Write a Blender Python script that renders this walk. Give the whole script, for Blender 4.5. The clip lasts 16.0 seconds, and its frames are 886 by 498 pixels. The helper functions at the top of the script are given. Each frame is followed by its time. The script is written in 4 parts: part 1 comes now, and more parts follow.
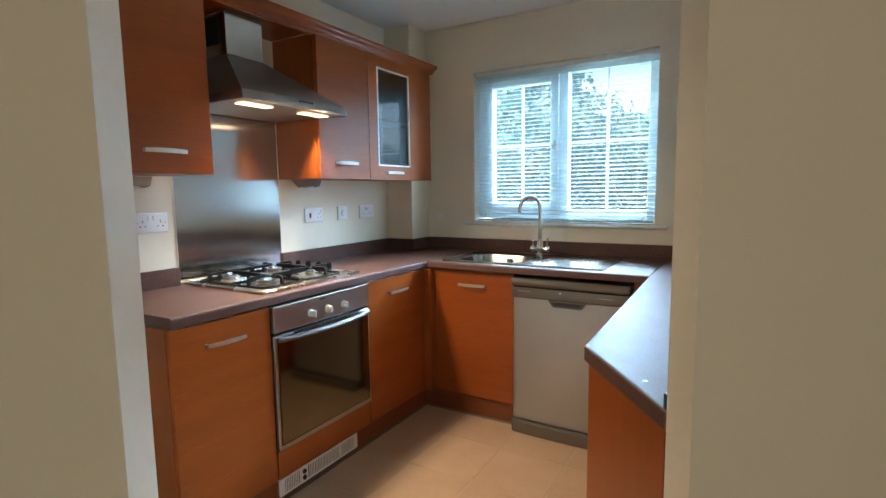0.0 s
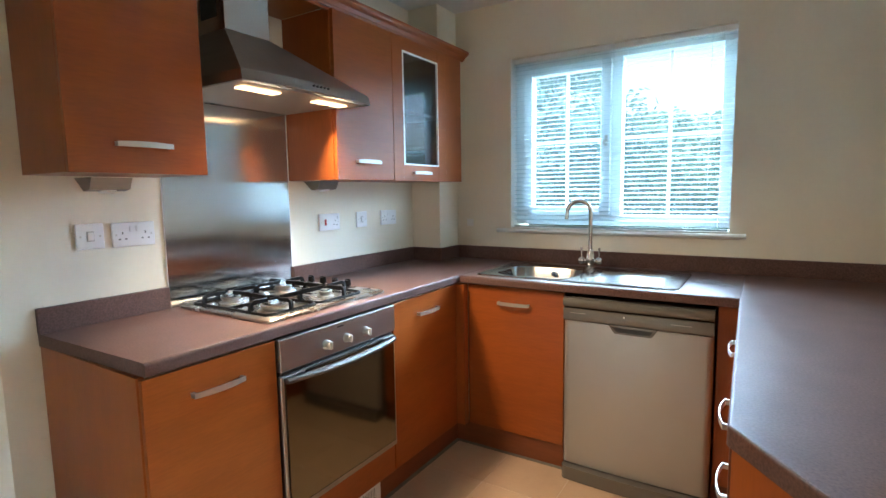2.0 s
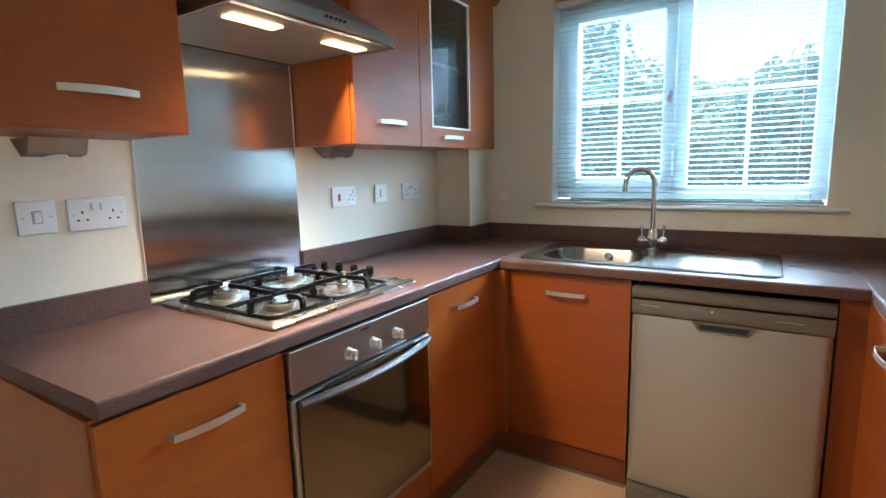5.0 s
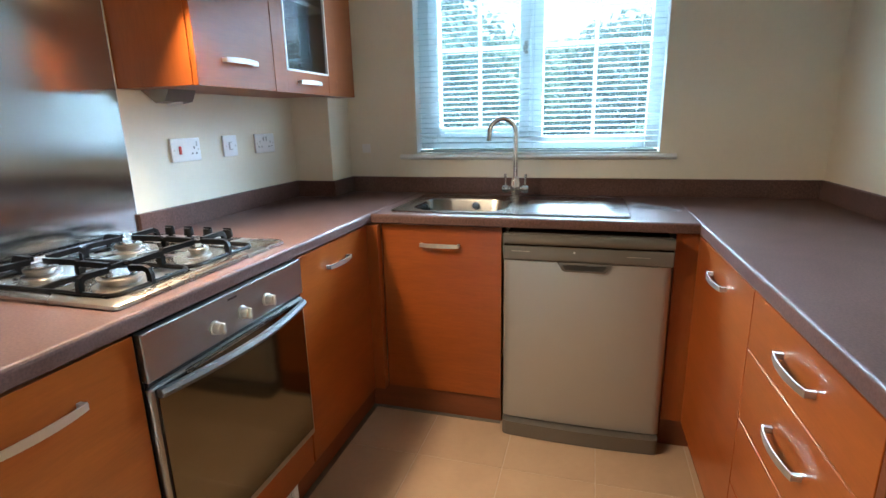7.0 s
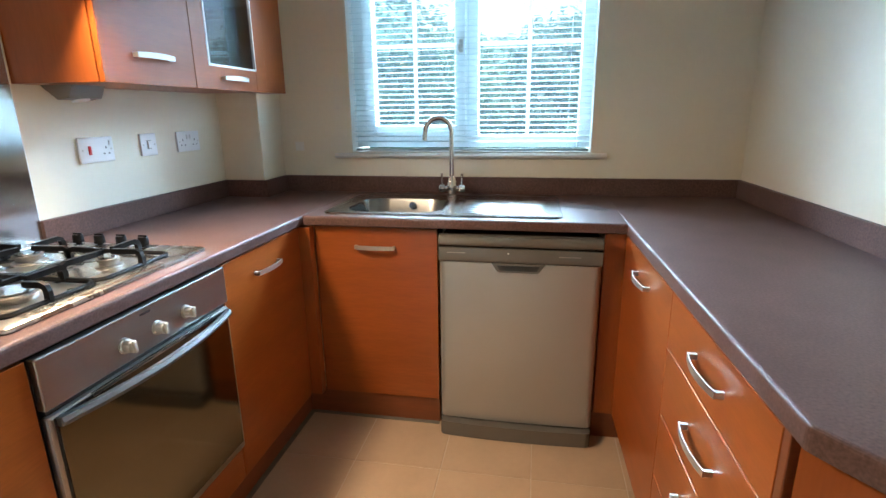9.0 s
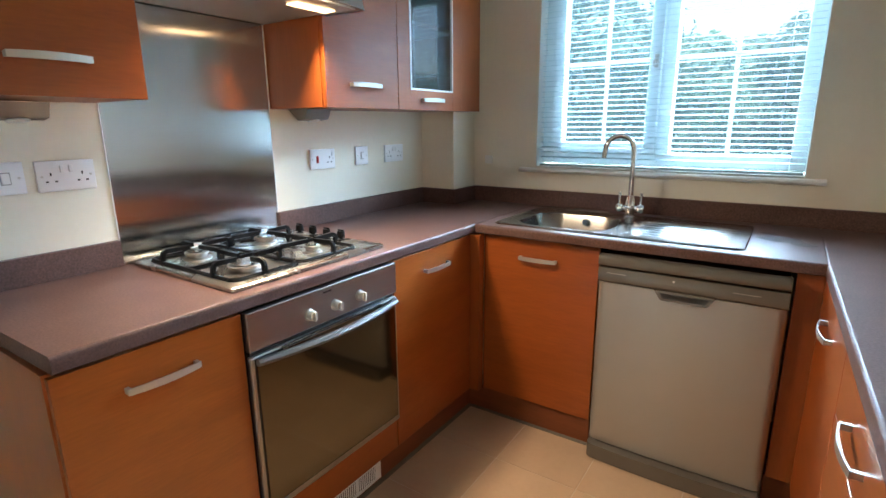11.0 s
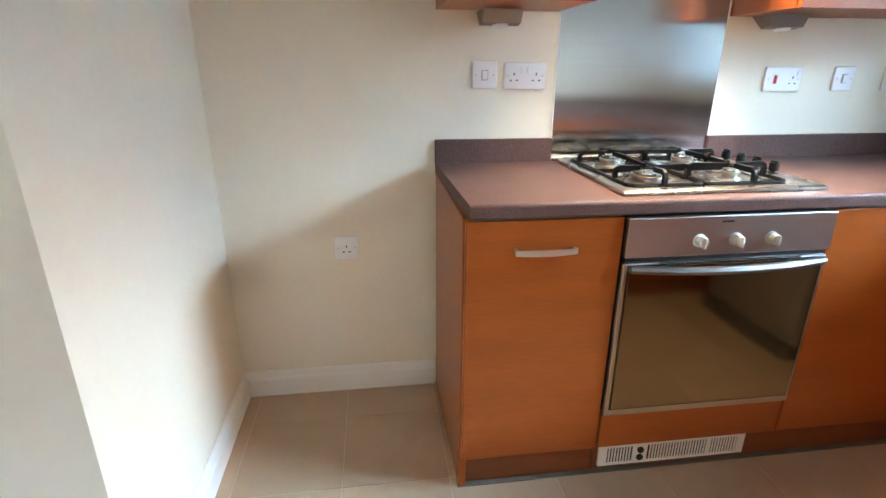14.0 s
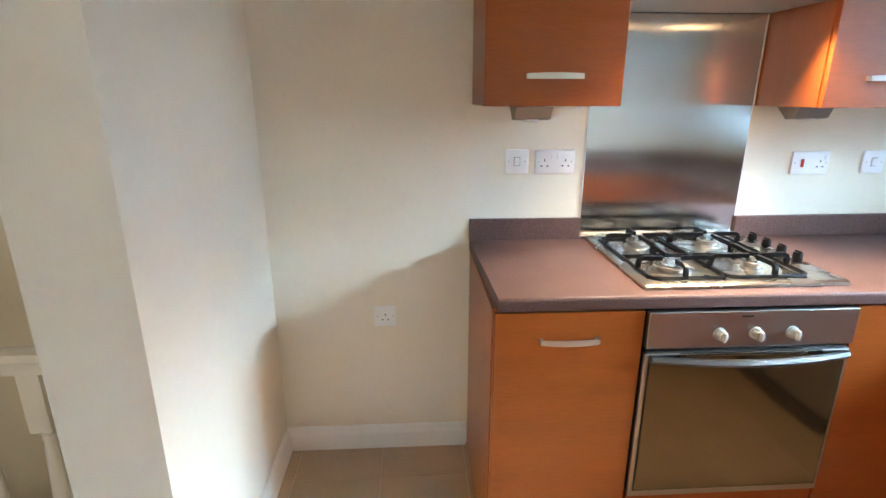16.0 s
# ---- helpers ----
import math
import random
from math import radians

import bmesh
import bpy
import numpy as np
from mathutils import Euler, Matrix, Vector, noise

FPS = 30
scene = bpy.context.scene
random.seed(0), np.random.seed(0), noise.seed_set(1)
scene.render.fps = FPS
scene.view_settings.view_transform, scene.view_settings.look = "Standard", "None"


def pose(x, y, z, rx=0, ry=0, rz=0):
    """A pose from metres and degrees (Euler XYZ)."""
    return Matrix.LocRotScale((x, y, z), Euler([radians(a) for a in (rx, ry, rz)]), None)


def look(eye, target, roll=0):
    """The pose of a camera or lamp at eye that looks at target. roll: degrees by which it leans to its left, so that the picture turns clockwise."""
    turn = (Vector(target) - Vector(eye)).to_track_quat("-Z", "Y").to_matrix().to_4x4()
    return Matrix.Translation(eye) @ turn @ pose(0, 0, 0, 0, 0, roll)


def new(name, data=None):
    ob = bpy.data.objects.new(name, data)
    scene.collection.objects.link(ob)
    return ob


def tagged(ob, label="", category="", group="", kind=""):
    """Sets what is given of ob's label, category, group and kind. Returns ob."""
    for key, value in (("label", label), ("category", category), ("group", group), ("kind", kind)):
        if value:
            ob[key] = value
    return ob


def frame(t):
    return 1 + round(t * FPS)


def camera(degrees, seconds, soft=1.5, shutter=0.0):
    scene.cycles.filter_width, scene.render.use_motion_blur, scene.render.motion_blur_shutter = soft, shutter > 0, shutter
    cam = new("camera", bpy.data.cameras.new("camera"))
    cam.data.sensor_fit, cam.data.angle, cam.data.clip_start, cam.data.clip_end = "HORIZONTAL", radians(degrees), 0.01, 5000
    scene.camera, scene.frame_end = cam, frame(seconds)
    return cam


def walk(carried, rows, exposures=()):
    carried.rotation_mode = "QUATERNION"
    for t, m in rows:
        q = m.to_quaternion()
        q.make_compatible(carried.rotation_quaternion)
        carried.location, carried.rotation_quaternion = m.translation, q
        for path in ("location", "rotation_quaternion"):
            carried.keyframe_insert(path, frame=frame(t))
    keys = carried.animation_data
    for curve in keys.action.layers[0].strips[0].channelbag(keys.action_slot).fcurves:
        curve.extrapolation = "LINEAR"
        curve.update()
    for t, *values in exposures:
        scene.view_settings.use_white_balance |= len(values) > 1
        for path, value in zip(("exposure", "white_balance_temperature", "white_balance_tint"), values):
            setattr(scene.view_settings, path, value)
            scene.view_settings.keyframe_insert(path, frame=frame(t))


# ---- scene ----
cam = camera(82.0, 16.0)
PATH = [
    (0, (2.239, -3.254, 1.32), (1.224, -1.546, 1.098), -0.8),
    (0.5, (2.173, -3.122, 1.33), (1.147, -1.42, 1.108), -0.8),
    (1, (2.131, -3.048, 1.327), (1.088, -1.356, 1.108), -0.8),
    (1.5, (2.046, -2.991, 1.313), (0.993, -1.304, 1.098), -0.9),
    (2, (1.925, -2.944, 1.332), (0.863, -1.263, 1.115), -0.9),
    (2.5, (1.848, -2.87, 1.326), (0.787, -1.188, 1.109), -0.8),
    (3, (1.802, -2.794, 1.324), (0.733, -1.118, 1.109), -0.8),
    (3.5, (1.721, -2.676, 1.34), (0.634, -1.012, 1.12), -0.9),
    (3.7, (1.693, -2.644, 1.344), (0.599, -0.984, 1.124), -0.9),
    (5.8, (1.551, -2.673, 1.267), (0.562, -0.982, 0.865), -1.2),
    (6, (1.544, -2.664, 1.262), (0.616, -0.943, 0.841), -1.3),
    (6.5, (1.508, -2.64, 1.261), (0.763, -0.842, 0.798), -1.3),
    (7, (1.483, -2.623, 1.278), (0.936, -0.762, 0.79), -1.3),
    (7.5, (1.482, -2.607, 1.28), (1.09, -0.712, 0.775), -1.3),
    (8, (1.483, -2.602, 1.289), (1.178, -0.695, 0.769), -1.2),
    (8.2, (1.487, -2.606, 1.298), (1.194, -0.698, 0.776), -1.2),
    (10.3, (1.65, -2.54, 1.317), (0.89, -0.755, 0.83), -0.3),
    (10.5, (1.677, -2.55, 1.323), (0.813, -0.813, 0.838), -0.6),
    (11, (1.727, -2.603, 1.337), (0.636, -0.996, 0.862), -0.5),
    (11.5, (1.782, -2.635, 1.351), (0.436, -1.231, 0.886), -0.1),
    (12, (1.82, -2.605, 1.362), (0.23, -1.485, 0.894), -0.0),
    (12.5, (1.815, -2.526, 1.354), (0.05, -1.713, 0.882), 0.1),
    (13, (1.805, -2.512, 1.342), (-0.05, -1.969, 0.828), 0.3),
    (13.5, (1.795, -2.515, 1.276), (-0.083, -2.155, 0.691), 0.3),
    (14, (1.801, -2.516, 1.237), (-0.063, -2.262, 0.559), 0.2),
    (14.5, (1.799, -2.517, 1.221), (-0.045, -2.32, 0.47), 0.1),
    (15, (1.788, -2.518, 1.285), (-0.054, -2.363, 0.523), -0.1),
    (15.5, (1.811, -2.507, 1.382), (-0.056, -2.389, 0.675), -0.2),
    (16, (1.864, -2.508, 1.438), (-0.047, -2.398, 0.86), 0.0),
]
walk(cam, [(t, look(eye, target, roll)) for t, eye, target, roll in PATH], [(0, 1.71, 5900, 10), (2.5, 2.05, 5900, 10), (6, 1.79, 5900, 10), (8, 1.97, 5900, 10), (11, 1.86, 5900, 10), (12.5, 2.13, 5900, 10), (16, 2.36, 5900, 10)])


# ---- daylight ----
world = bpy.data.worlds.new("overcast_sky")
scene.world = world
world.use_nodes = True
wn = world.node_tree
sky = wn.nodes.new("ShaderNodeTexSky")
sky.sky_type, sky.sun_disc = "NISHITA", False
sky.sun_elevation, sky.sun_rotation = radians(50), radians(150)
sky.dust_density, sky.air_density = 3.0, 1.0
wn.nodes["Background"].inputs[1].default_value = 0.11
wn.links.new(sky.outputs[0], wn.nodes["Background"].inputs[0])
sun = new("sun", bpy.data.lights.new("sun", "SUN"))
sun.data.energy, sun.data.angle, sun.data.color = 5.0, radians(60), (1.0, 0.96, 0.9)
sun.matrix_world = look((0, 0, 30), (0.4 * 17, 0.7 * 17, 0))
# daylight that falls through the window
glow = new("window_daylight", bpy.data.lights.new("window_daylight", "AREA"))
glow.data.shape, glow.data.size, glow.data.size_y = "RECTANGLE", 22.0, 3.6
glow.data.energy, glow.data.color = 7000, (0.59, 0.825, 1.0)
glow.matrix_world = look((1.2, 10.0, 7.3), (1.2, 0.0, 1.7))
# unseen fill lamp added at the hall's far opening to brighten the hall
hall = new("hall_fill", bpy.data.lights.new("hall_fill", "AREA"))
hall.data.shape, hall.data.size, hall.data.size_y = "RECTANGLE", 0.9, 2.0
hall.data.energy, hall.data.color = 7.0, (1.0, 0.86, 0.66)
hall.matrix_world = look((4.42, -4.65, 1.25), (0.0, -4.4, 1.2))
# two lamps in the cooker hood
for ly in (-1.71, -1.36):
    lamp = new("hood_lamp", bpy.data.lights.new("hood_lamp", "AREA"))
    lamp.data.shape, lamp.data.size, lamp.data.size_y = "RECTANGLE", 0.09, 0.20
    lamp.data.energy, lamp.data.color = 3.7, (1.0, 0.73, 0.45)
    lamp.data.spread = radians(132)
    lamp.matrix_world = look((0.378, ly, 1.692), (1.28, ly, 0.0))


# ---- materials ----
def mat(name, color, rough=0.5, metal=0.0, vary=0.1, scale=6.0, stretch=(1, 1, 1), bump=0.0, bump_scale=60.0, grain=0.0, grain_scale=1.0,
        color2=None, spec=0.5, island=0.0, rough_vary=0.0, coat=0.0, aniso=0.0):
    m = bpy.data.materials.new(name)
    m.use_nodes = True
    nt = m.node_tree
    b = nt.nodes["Principled BSDF"]
    b.inputs["Roughness"].default_value, b.inputs["Metallic"].default_value = rough, metal
    b.inputs["Specular IOR Level"].default_value = spec
    b.inputs["Coat Weight"].default_value = coat
    if aniso:
        tan = nt.nodes.new("ShaderNodeTangent")
        tan.direction_type, tan.axis = "RADIAL", "Z"
        b.inputs["Anisotropic"].default_value = aniso
        nt.links.new(tan.outputs[0], b.inputs["Tangent"])
    tc = nt.nodes.new("ShaderNodeTexCoord")
    mp = nt.nodes.new("ShaderNodeMapping")
    mp.inputs["Scale"].default_value = stretch
    nt.links.new(tc.outputs["Object"], mp.inputs[0])
    n1 = nt.nodes.new("ShaderNodeTexNoise")
    n1.inputs["Scale"].default_value, n1.inputs["Detail"].default_value = scale, 5
    nt.links.new(mp.outputs[0], n1.inputs["Vector"])
    mix = nt.nodes.new("ShaderNodeMix")
    mix.data_type = "RGBA"
    c2 = color2 or tuple(c * (1 - vary) for c in color)
    mix.inputs[6].default_value, mix.inputs[7].default_value = (*color, 1), (*c2, 1)
    ramp = nt.nodes.new("ShaderNodeMapRange")
    ramp.inputs[1].default_value, ramp.inputs[2].default_value = 0.2, 0.8
    nt.links.new(n1.outputs[0], ramp.inputs[0])
    nt.links.new(ramp.outputs[0], mix.inputs[0])
    out = mix.outputs[2]
    if grain:
        n2 = nt.nodes.new("ShaderNodeTexNoise")
        n2.inputs["Scale"].default_value, n2.inputs["Detail"].default_value = scale * grain_scale, 3
        nt.links.new(mp.outputs[0], n2.inputs["Vector"])
        r2 = nt.nodes.new("ShaderNodeMapRange")
        r2.inputs[1].default_value, r2.inputs[2].default_value = 0.1, 0.9
        r2.inputs[3].default_value, r2.inputs[4].default_value = 1 - grain, 1 + grain
        nt.links.new(n2.outputs[0], r2.inputs[0])
        mul = nt.nodes.new("ShaderNodeVectorMath")
        mul.operation = "SCALE"
        nt.links.new(out, mul.inputs[0])
        nt.links.new(r2.outputs[0], mul.inputs["Scale"])
        out = mul.outputs[0]
    if island:
        info = nt.nodes.new("ShaderNodeObjectInfo")
        r3 = nt.nodes.new("ShaderNodeMapRange")
        r3.inputs[3].default_value, r3.inputs[4].default_value = 1 - island, 1 + island
        nt.links.new(info.outputs["Random"], r3.inputs[0])
        mul = nt.nodes.new("ShaderNodeVectorMath")
        mul.operation = "SCALE"
        nt.links.new(out, mul.inputs[0])
        nt.links.new(r3.outputs[0], mul.inputs["Scale"])
        out = mul.outputs[0]
    nt.links.new(out, b.inputs["Base Color"])
    if rough_vary:
        r4 = nt.nodes.new("ShaderNodeMapRange")
        r4.inputs[3].default_value, r4.inputs[4].default_value = rough - rough_vary, rough + rough_vary
        nt.links.new(n1.outputs[0], r4.inputs[0])
        nt.links.new(r4.outputs[0], b.inputs["Roughness"])
    if bump:
        nb = nt.nodes.new("ShaderNodeTexNoise")
        nb.inputs["Scale"].default_value, nb.inputs["Detail"].default_value = bump_scale, 4
        nt.links.new(mp.outputs[0], nb.inputs["Vector"])
        bp = nt.nodes.new("ShaderNodeBump")
        bp.inputs["Strength"].default_value, bp.inputs["Distance"].default_value = bump, 0.004
        nt.links.new(nb.outputs[0], bp.inputs["Height"])
        nt.links.new(bp.outputs[0], b.inputs["Normal"])
    return m


def glass(name, color=(1, 1, 1), rough=0.0, ior=1.45):
    m = bpy.data.materials.new(name)
    m.use_nodes = True
    b = m.node_tree.nodes["Principled BSDF"]
    b.inputs["Base Color"].default_value = (*color, 1)
    b.inputs["Transmission Weight"].default_value, b.inputs["Roughness"].default_value, b.inputs["IOR"].default_value = 1.0, rough, ior
    return m


def light_mat(name, color, strength):
    m = bpy.data.materials.new(name)
    m.use_nodes = True
    b = m.node_tree.nodes["Principled BSDF"]
    b.inputs["Base Color"].default_value = (*color, 1)
    b.inputs["Emission Color"].default_value, b.inputs["Emission Strength"].default_value = (*color, 1), strength
    return m


PAINT = mat("cream_wall_paint", (0.81, 0.748, 0.610), 0.55, vary=0.05, scale=1.6, bump=0.05, bump_scale=220, grain=0.02, grain_scale=30)
CEIL = mat("white_ceiling_paint", (0.82, 0.82, 0.79), 0.7, vary=0.03, scale=1.5, bump=0.1, bump_scale=180)
GLOSS = mat("white_gloss_paint", (0.82, 0.81, 0.77), 0.3, vary=0.04, scale=5, bump=0.05, bump_scale=80)
UPVC = mat("white_upvc", (0.84, 0.86, 0.86), 0.25, vary=0.02, scale=4)
WOOD_H = mat("cherry_veneer", (0.335, 0.0805, 0.0125), 0.28, vary=0.3, scale=2.2, stretch=(1.0, 1.0, 8), grain=0.14, grain_scale=9, island=0.05)
WOOD_V = mat("cherry_veneer_side", (0.33, 0.082, 0.013), 0.32, vary=0.2, scale=2.2, stretch=(8, 8, 1.0), grain=0.12, grain_scale=9)
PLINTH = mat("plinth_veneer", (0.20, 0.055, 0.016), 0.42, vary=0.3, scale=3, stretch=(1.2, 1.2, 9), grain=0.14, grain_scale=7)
CARCASS = mat("cabinet_carcass", (0.62, 0.60, 0.56), 0.5, vary=0.04)
WORKTOP = mat("plum_brown_laminate", (0.138, 0.079, 0.068), 0.45, vary=0.25, scale=9, grain=0.5, grain_scale=20, spec=0.22)
STEEL = mat("brushed_steel", (0.56, 0.54, 0.51), 0.22, 1.0, vary=0.1, scale=4, stretch=(1, 60, 1), bump=0.03, bump_scale=8, rough_vary=0.06)
HOOD_STEEL = mat("hood_steel", (0.40, 0.39, 0.375), 0.40, 1.0, vary=0.08, scale=4, stretch=(1, 50, 1), rough_vary=0.05)
STEEL_B = mat("splashback_steel", (0.58, 0.60, 0.62), 0.17, 1.0, vary=0.06, scale=3, stretch=(1, 1, 30), bump=0.008, bump_scale=1.2, aniso=0.95)
STEEL_F = mat("satin_steel_front", (0.40, 0.385, 0.37), 0.34, 1.0, vary=0.06, scale=4, stretch=(1, 1, 40))
HOB_STEEL = mat("hob_steel", (0.64, 0.61, 0.56), 0.27, 1.0, vary=0.1, scale=9, rough_vary=0.05)
BAR_STEEL = mat("bar_handle_steel", (0.20, 0.195, 0.19), 0.46, 1.0, vary=0.05, scale=9)
LAMP_BOX = mat("lamp_housing_metal", (0.30, 0.28, 0.25), 0.4, 0.8, vary=0.1, scale=20)
STEEL_S = mat("sink_steel", (0.36, 0.36, 0.355), 0.20, 1.0, vary=0.12, scale=9, rough_vary=0.08)
CHROME = mat("chrome", (0.72, 0.71, 0.70), 0.12, 1.0, vary=0.05, scale=20)
NICKEL = mat("satin_nickel", (0.66, 0.64, 0.60), 0.38, 0.85, vary=0.06, scale=30)
IRON = mat("black_enamel_iron", (0.0045, 0.0045, 0.005), 0.34, vary=0.3, scale=30, spec=0.22)
BURNER = mat("burner_aluminium", (0.52, 0.50, 0.47), 0.28, 0.9, vary=0.3, scale=40)
BURNER_CAP = mat("burner_cap_enamel", (0.42, 0.44, 0.46), 0.22, 0.9, vary=0.25, scale=40)
PLASTIC_W = mat("white_plastic", (0.84, 0.84, 0.84), 0.32, vary=0.03, scale=20)
PLASTIC_G = mat("grey_knob_plastic", (0.52, 0.505, 0.46), 0.35, vary=0.05, scale=20)
BLACK = mat("black_plastic", (0.014, 0.014, 0.014), 0.4, vary=0.2, scale=20)
RED = mat("red_plastic", (0.55, 0.02, 0.015), 0.35, vary=0.1, scale=20)
DW = mat("silver_painted_steel", (0.41, 0.405, 0.39), 0.33, 0.55, vary=0.06, scale=3, rough_vary=0.05)
DW_TOP = mat("grey_fascia_plastic", (0.165, 0.155, 0.14), 0.24, 0.35, vary=0.08, scale=4)
OVEN_GLASS = mat("black_mirror_glass", (0.165, 0.15, 0.115), 0.08, 1.0, vary=0.06, scale=4)
GROUT = mat("grout", (0.62, 0.52, 0.41), 0.85, vary=0.2, scale=30, bump=0.3, bump_scale=200)
TILE = mat("beige_stone_tile", (0.50, 0.36, 0.24), 0.34, vary=0.16, scale=5, grain=0.06, grain_scale=8, bump=0.06, bump_scale=60, island=0.05, rough_vary=0.08)
PANE = glass("window_glass")
# thin white veil mixed into the glass, standing in for glare from outside
nt_ = PANE.node_tree
tr_, mx_ = nt_.nodes.new("ShaderNodeBsdfTranslucent"), nt_.nodes.new("ShaderNodeMixShader")
tr_.inputs[0].default_value, mx_.inputs[0].default_value = (0.76, 0.92, 0.94, 1), 0.0115
nt_.links.new(nt_.nodes["Principled BSDF"].outputs[0], mx_.inputs[1])
nt_.links.new(tr_.outputs[0], mx_.inputs[2])
nt_.links.new(mx_.outputs[0], nt_.nodes["Material Output"].inputs[0])
CAB_PANE = glass("cabinet_glass", (0.42, 0.45, 0.46), 0.0, 1.75)
LAMP = light_mat("hood_lamp_glow", (1.0, 0.60, 0.27), 1.7)
SLAT = mat("white_blind_slat", (0.60, 0.64, 0.65), 0.35, vary=0.03, scale=6)
nt_ = SLAT.node_tree
tr_, mx_ = nt_.nodes.new("ShaderNodeBsdfTranslucent"), nt_.nodes.new("ShaderNodeMixShader")
tr_.inputs[0].default_value, mx_.inputs[0].default_value = (0.52, 0.62, 0.65, 1), 0.45
nt_.links.new(nt_.nodes["Principled BSDF"].outputs[0], mx_.inputs[1])
nt_.links.new(tr_.outputs[0], mx_.inputs[2])
nt_.links.new(mx_.outputs[0], nt_.nodes["Material Output"].inputs[0])
# translucency added so the frame glows, imitating the bloom round the window
nt_ = UPVC.node_tree
tr_, mx_ = nt_.nodes.new("ShaderNodeBsdfTranslucent"), nt_.nodes.new("ShaderNodeMixShader")
tr_.inputs[0].default_value, mx_.inputs[0].default_value = (0.78, 0.88, 0.91, 1), 0.2
nt_.links.new(nt_.nodes["Principled BSDF"].outputs[0], mx_.inputs[1])
nt_.links.new(tr_.outputs[0], mx_.inputs[2])
nt_.links.new(mx_.outputs[0], nt_.nodes["Material Output"].inputs[0])
CARPET = mat("hall_carpet", (0.36, 0.30, 0.23), 0.95, vary=0.2, scale=60, bump=0.5, bump_scale=400)
LEAF = mat("foliage", (0.105, 0.185, 0.14), 0.6, vary=0.5, scale=0.5, color2=(0.085, 0.155, 0.125))
LEAF_D = mat("dark_foliage", (0.085, 0.145, 0.13), 0.6, vary=0.5, scale=0.5, color2=(0.068, 0.12, 0.115))
for leaf_, tone in ((LEAF, (0.14, 0.26, 0.18, 1)), (LEAF_D, (0.11, 0.2, 0.165, 1))):
    nt_ = leaf_.node_tree
    tr_, mx_ = nt_.nodes.new("ShaderNodeBsdfTranslucent"), nt_.nodes.new("ShaderNodeMixShader")
    tr_.inputs[0].default_value, mx_.inputs[0].default_value = tone, 0.5
    nt_.links.new(nt_.nodes["Principled BSDF"].outputs[0], mx_.inputs[1])
    nt_.links.new(tr_.outputs[0], mx_.inputs[2])
    nt_.links.new(mx_.outputs[0], nt_.nodes["Material Output"].inputs[0])
BARK = mat("bark", (0.10, 0.075, 0.05), 0.9, vary=0.4, scale=8, bump=0.5, bump_scale=30)
GRASS = mat("lawn", (0.11, 0.17, 0.055), 0.9, vary=0.4, scale=0.7, grain=0.2, grain_scale=40)


# ---- building blocks ----
def box(bm, x0, x1, y0, y1, z0, z1, bevel=0.0, seg=2):
    m = Matrix.LocRotScale(((x0 + x1) / 2, (y0 + y1) / 2, (z0 + z1) / 2), None, (abs(x1 - x0), abs(y1 - y0), abs(z1 - z0)))
    made = bmesh.ops.create_cube(bm, size=1, matrix=m)["verts"]
    if bevel:
        edges = list({e for v in made for e in v.link_edges})
        bmesh.ops.bevel(bm, geom=edges, offset=bevel, segments=seg, profile=0.5, affect="EDGES")
    return bm


def prism(bm, points, z0, z1, bevel=0.0):
    low = [bm.verts.new((x, y, z0)) for x, y in points]
    high = [bm.verts.new((x, y, z1)) for x, y in points]
    n = len(points)
    faces = [bm.faces.new(low[::-1]), bm.faces.new(high)]
    for i in range(n):
        faces.append(bm.faces.new((low[i], low[(i + 1) % n], high[(i + 1) % n], high[i])))
    bmesh.ops.recalc_face_normals(bm, faces=faces)
    if bevel:
        bmesh.ops.bevel(bm, geom=list({e for v in high for e in v.link_edges}), offset=bevel, segments=3, profile=0.5, affect="EDGES")
    return bm


def extrude_profile(bm, profile, place, a, b):
    """Sweeps a closed profile of (u, v) from a to b; place(u, v, w) gives the point."""
    rings = [[bm.verts.new(place(u, v, w)) for u, v in profile] for w in (a, b)]
    n = len(profile)
    faces = [bm.faces.new(rings[0][::-1]), bm.faces.new(rings[1])]
    for i in range(n):
        faces.append(bm.faces.new((rings[0][i], rings[0][(i + 1) % n], rings[1][(i + 1) % n], rings[1][i])))
    bmesh.ops.recalc_face_normals(bm, faces=faces)
    return bm


def cyl(bm, p, q, r, r2=None, seg=20):
    p, q = Vector(p), Vector(q)
    m = Matrix.Translation((p + q) / 2) @ (q - p).to_track_quat("Z", "Y").to_matrix().to_4x4()
    bmesh.ops.create_cone(bm, cap_ends=True, segments=seg, radius1=r, radius2=r if r2 is None else r2, depth=(q - p).length, matrix=m)
    return bm


def tube(bm, points, r, seg=10, radii=None):
    points = [Vector(p) for p in points]
    rings, side = [], None
    for i, p in enumerate(points):
        d = (points[min(i + 1, len(points) - 1)] - points[max(i - 1, 0)]).normalized()
        if side is None:
            side = d.orthogonal().normalized()
        side = (side - side.dot(d) * d).normalized()
        up = d.cross(side)
        rr = radii[i] if radii else r
        rings.append([bm.verts.new(p + rr * (math.cos(2 * math.pi * k / seg) * side + math.sin(2 * math.pi * k / seg) * up)) for k in range(seg)])
    for a, b in zip(rings, rings[1:]):
        for k in range(seg):
            bm.faces.new((a[k], a[(k + 1) % seg], b[(k + 1) % seg], b[k]))
    bm.faces.new(rings[0][::-1])
    bm.faces.new(rings[-1])
    return bm


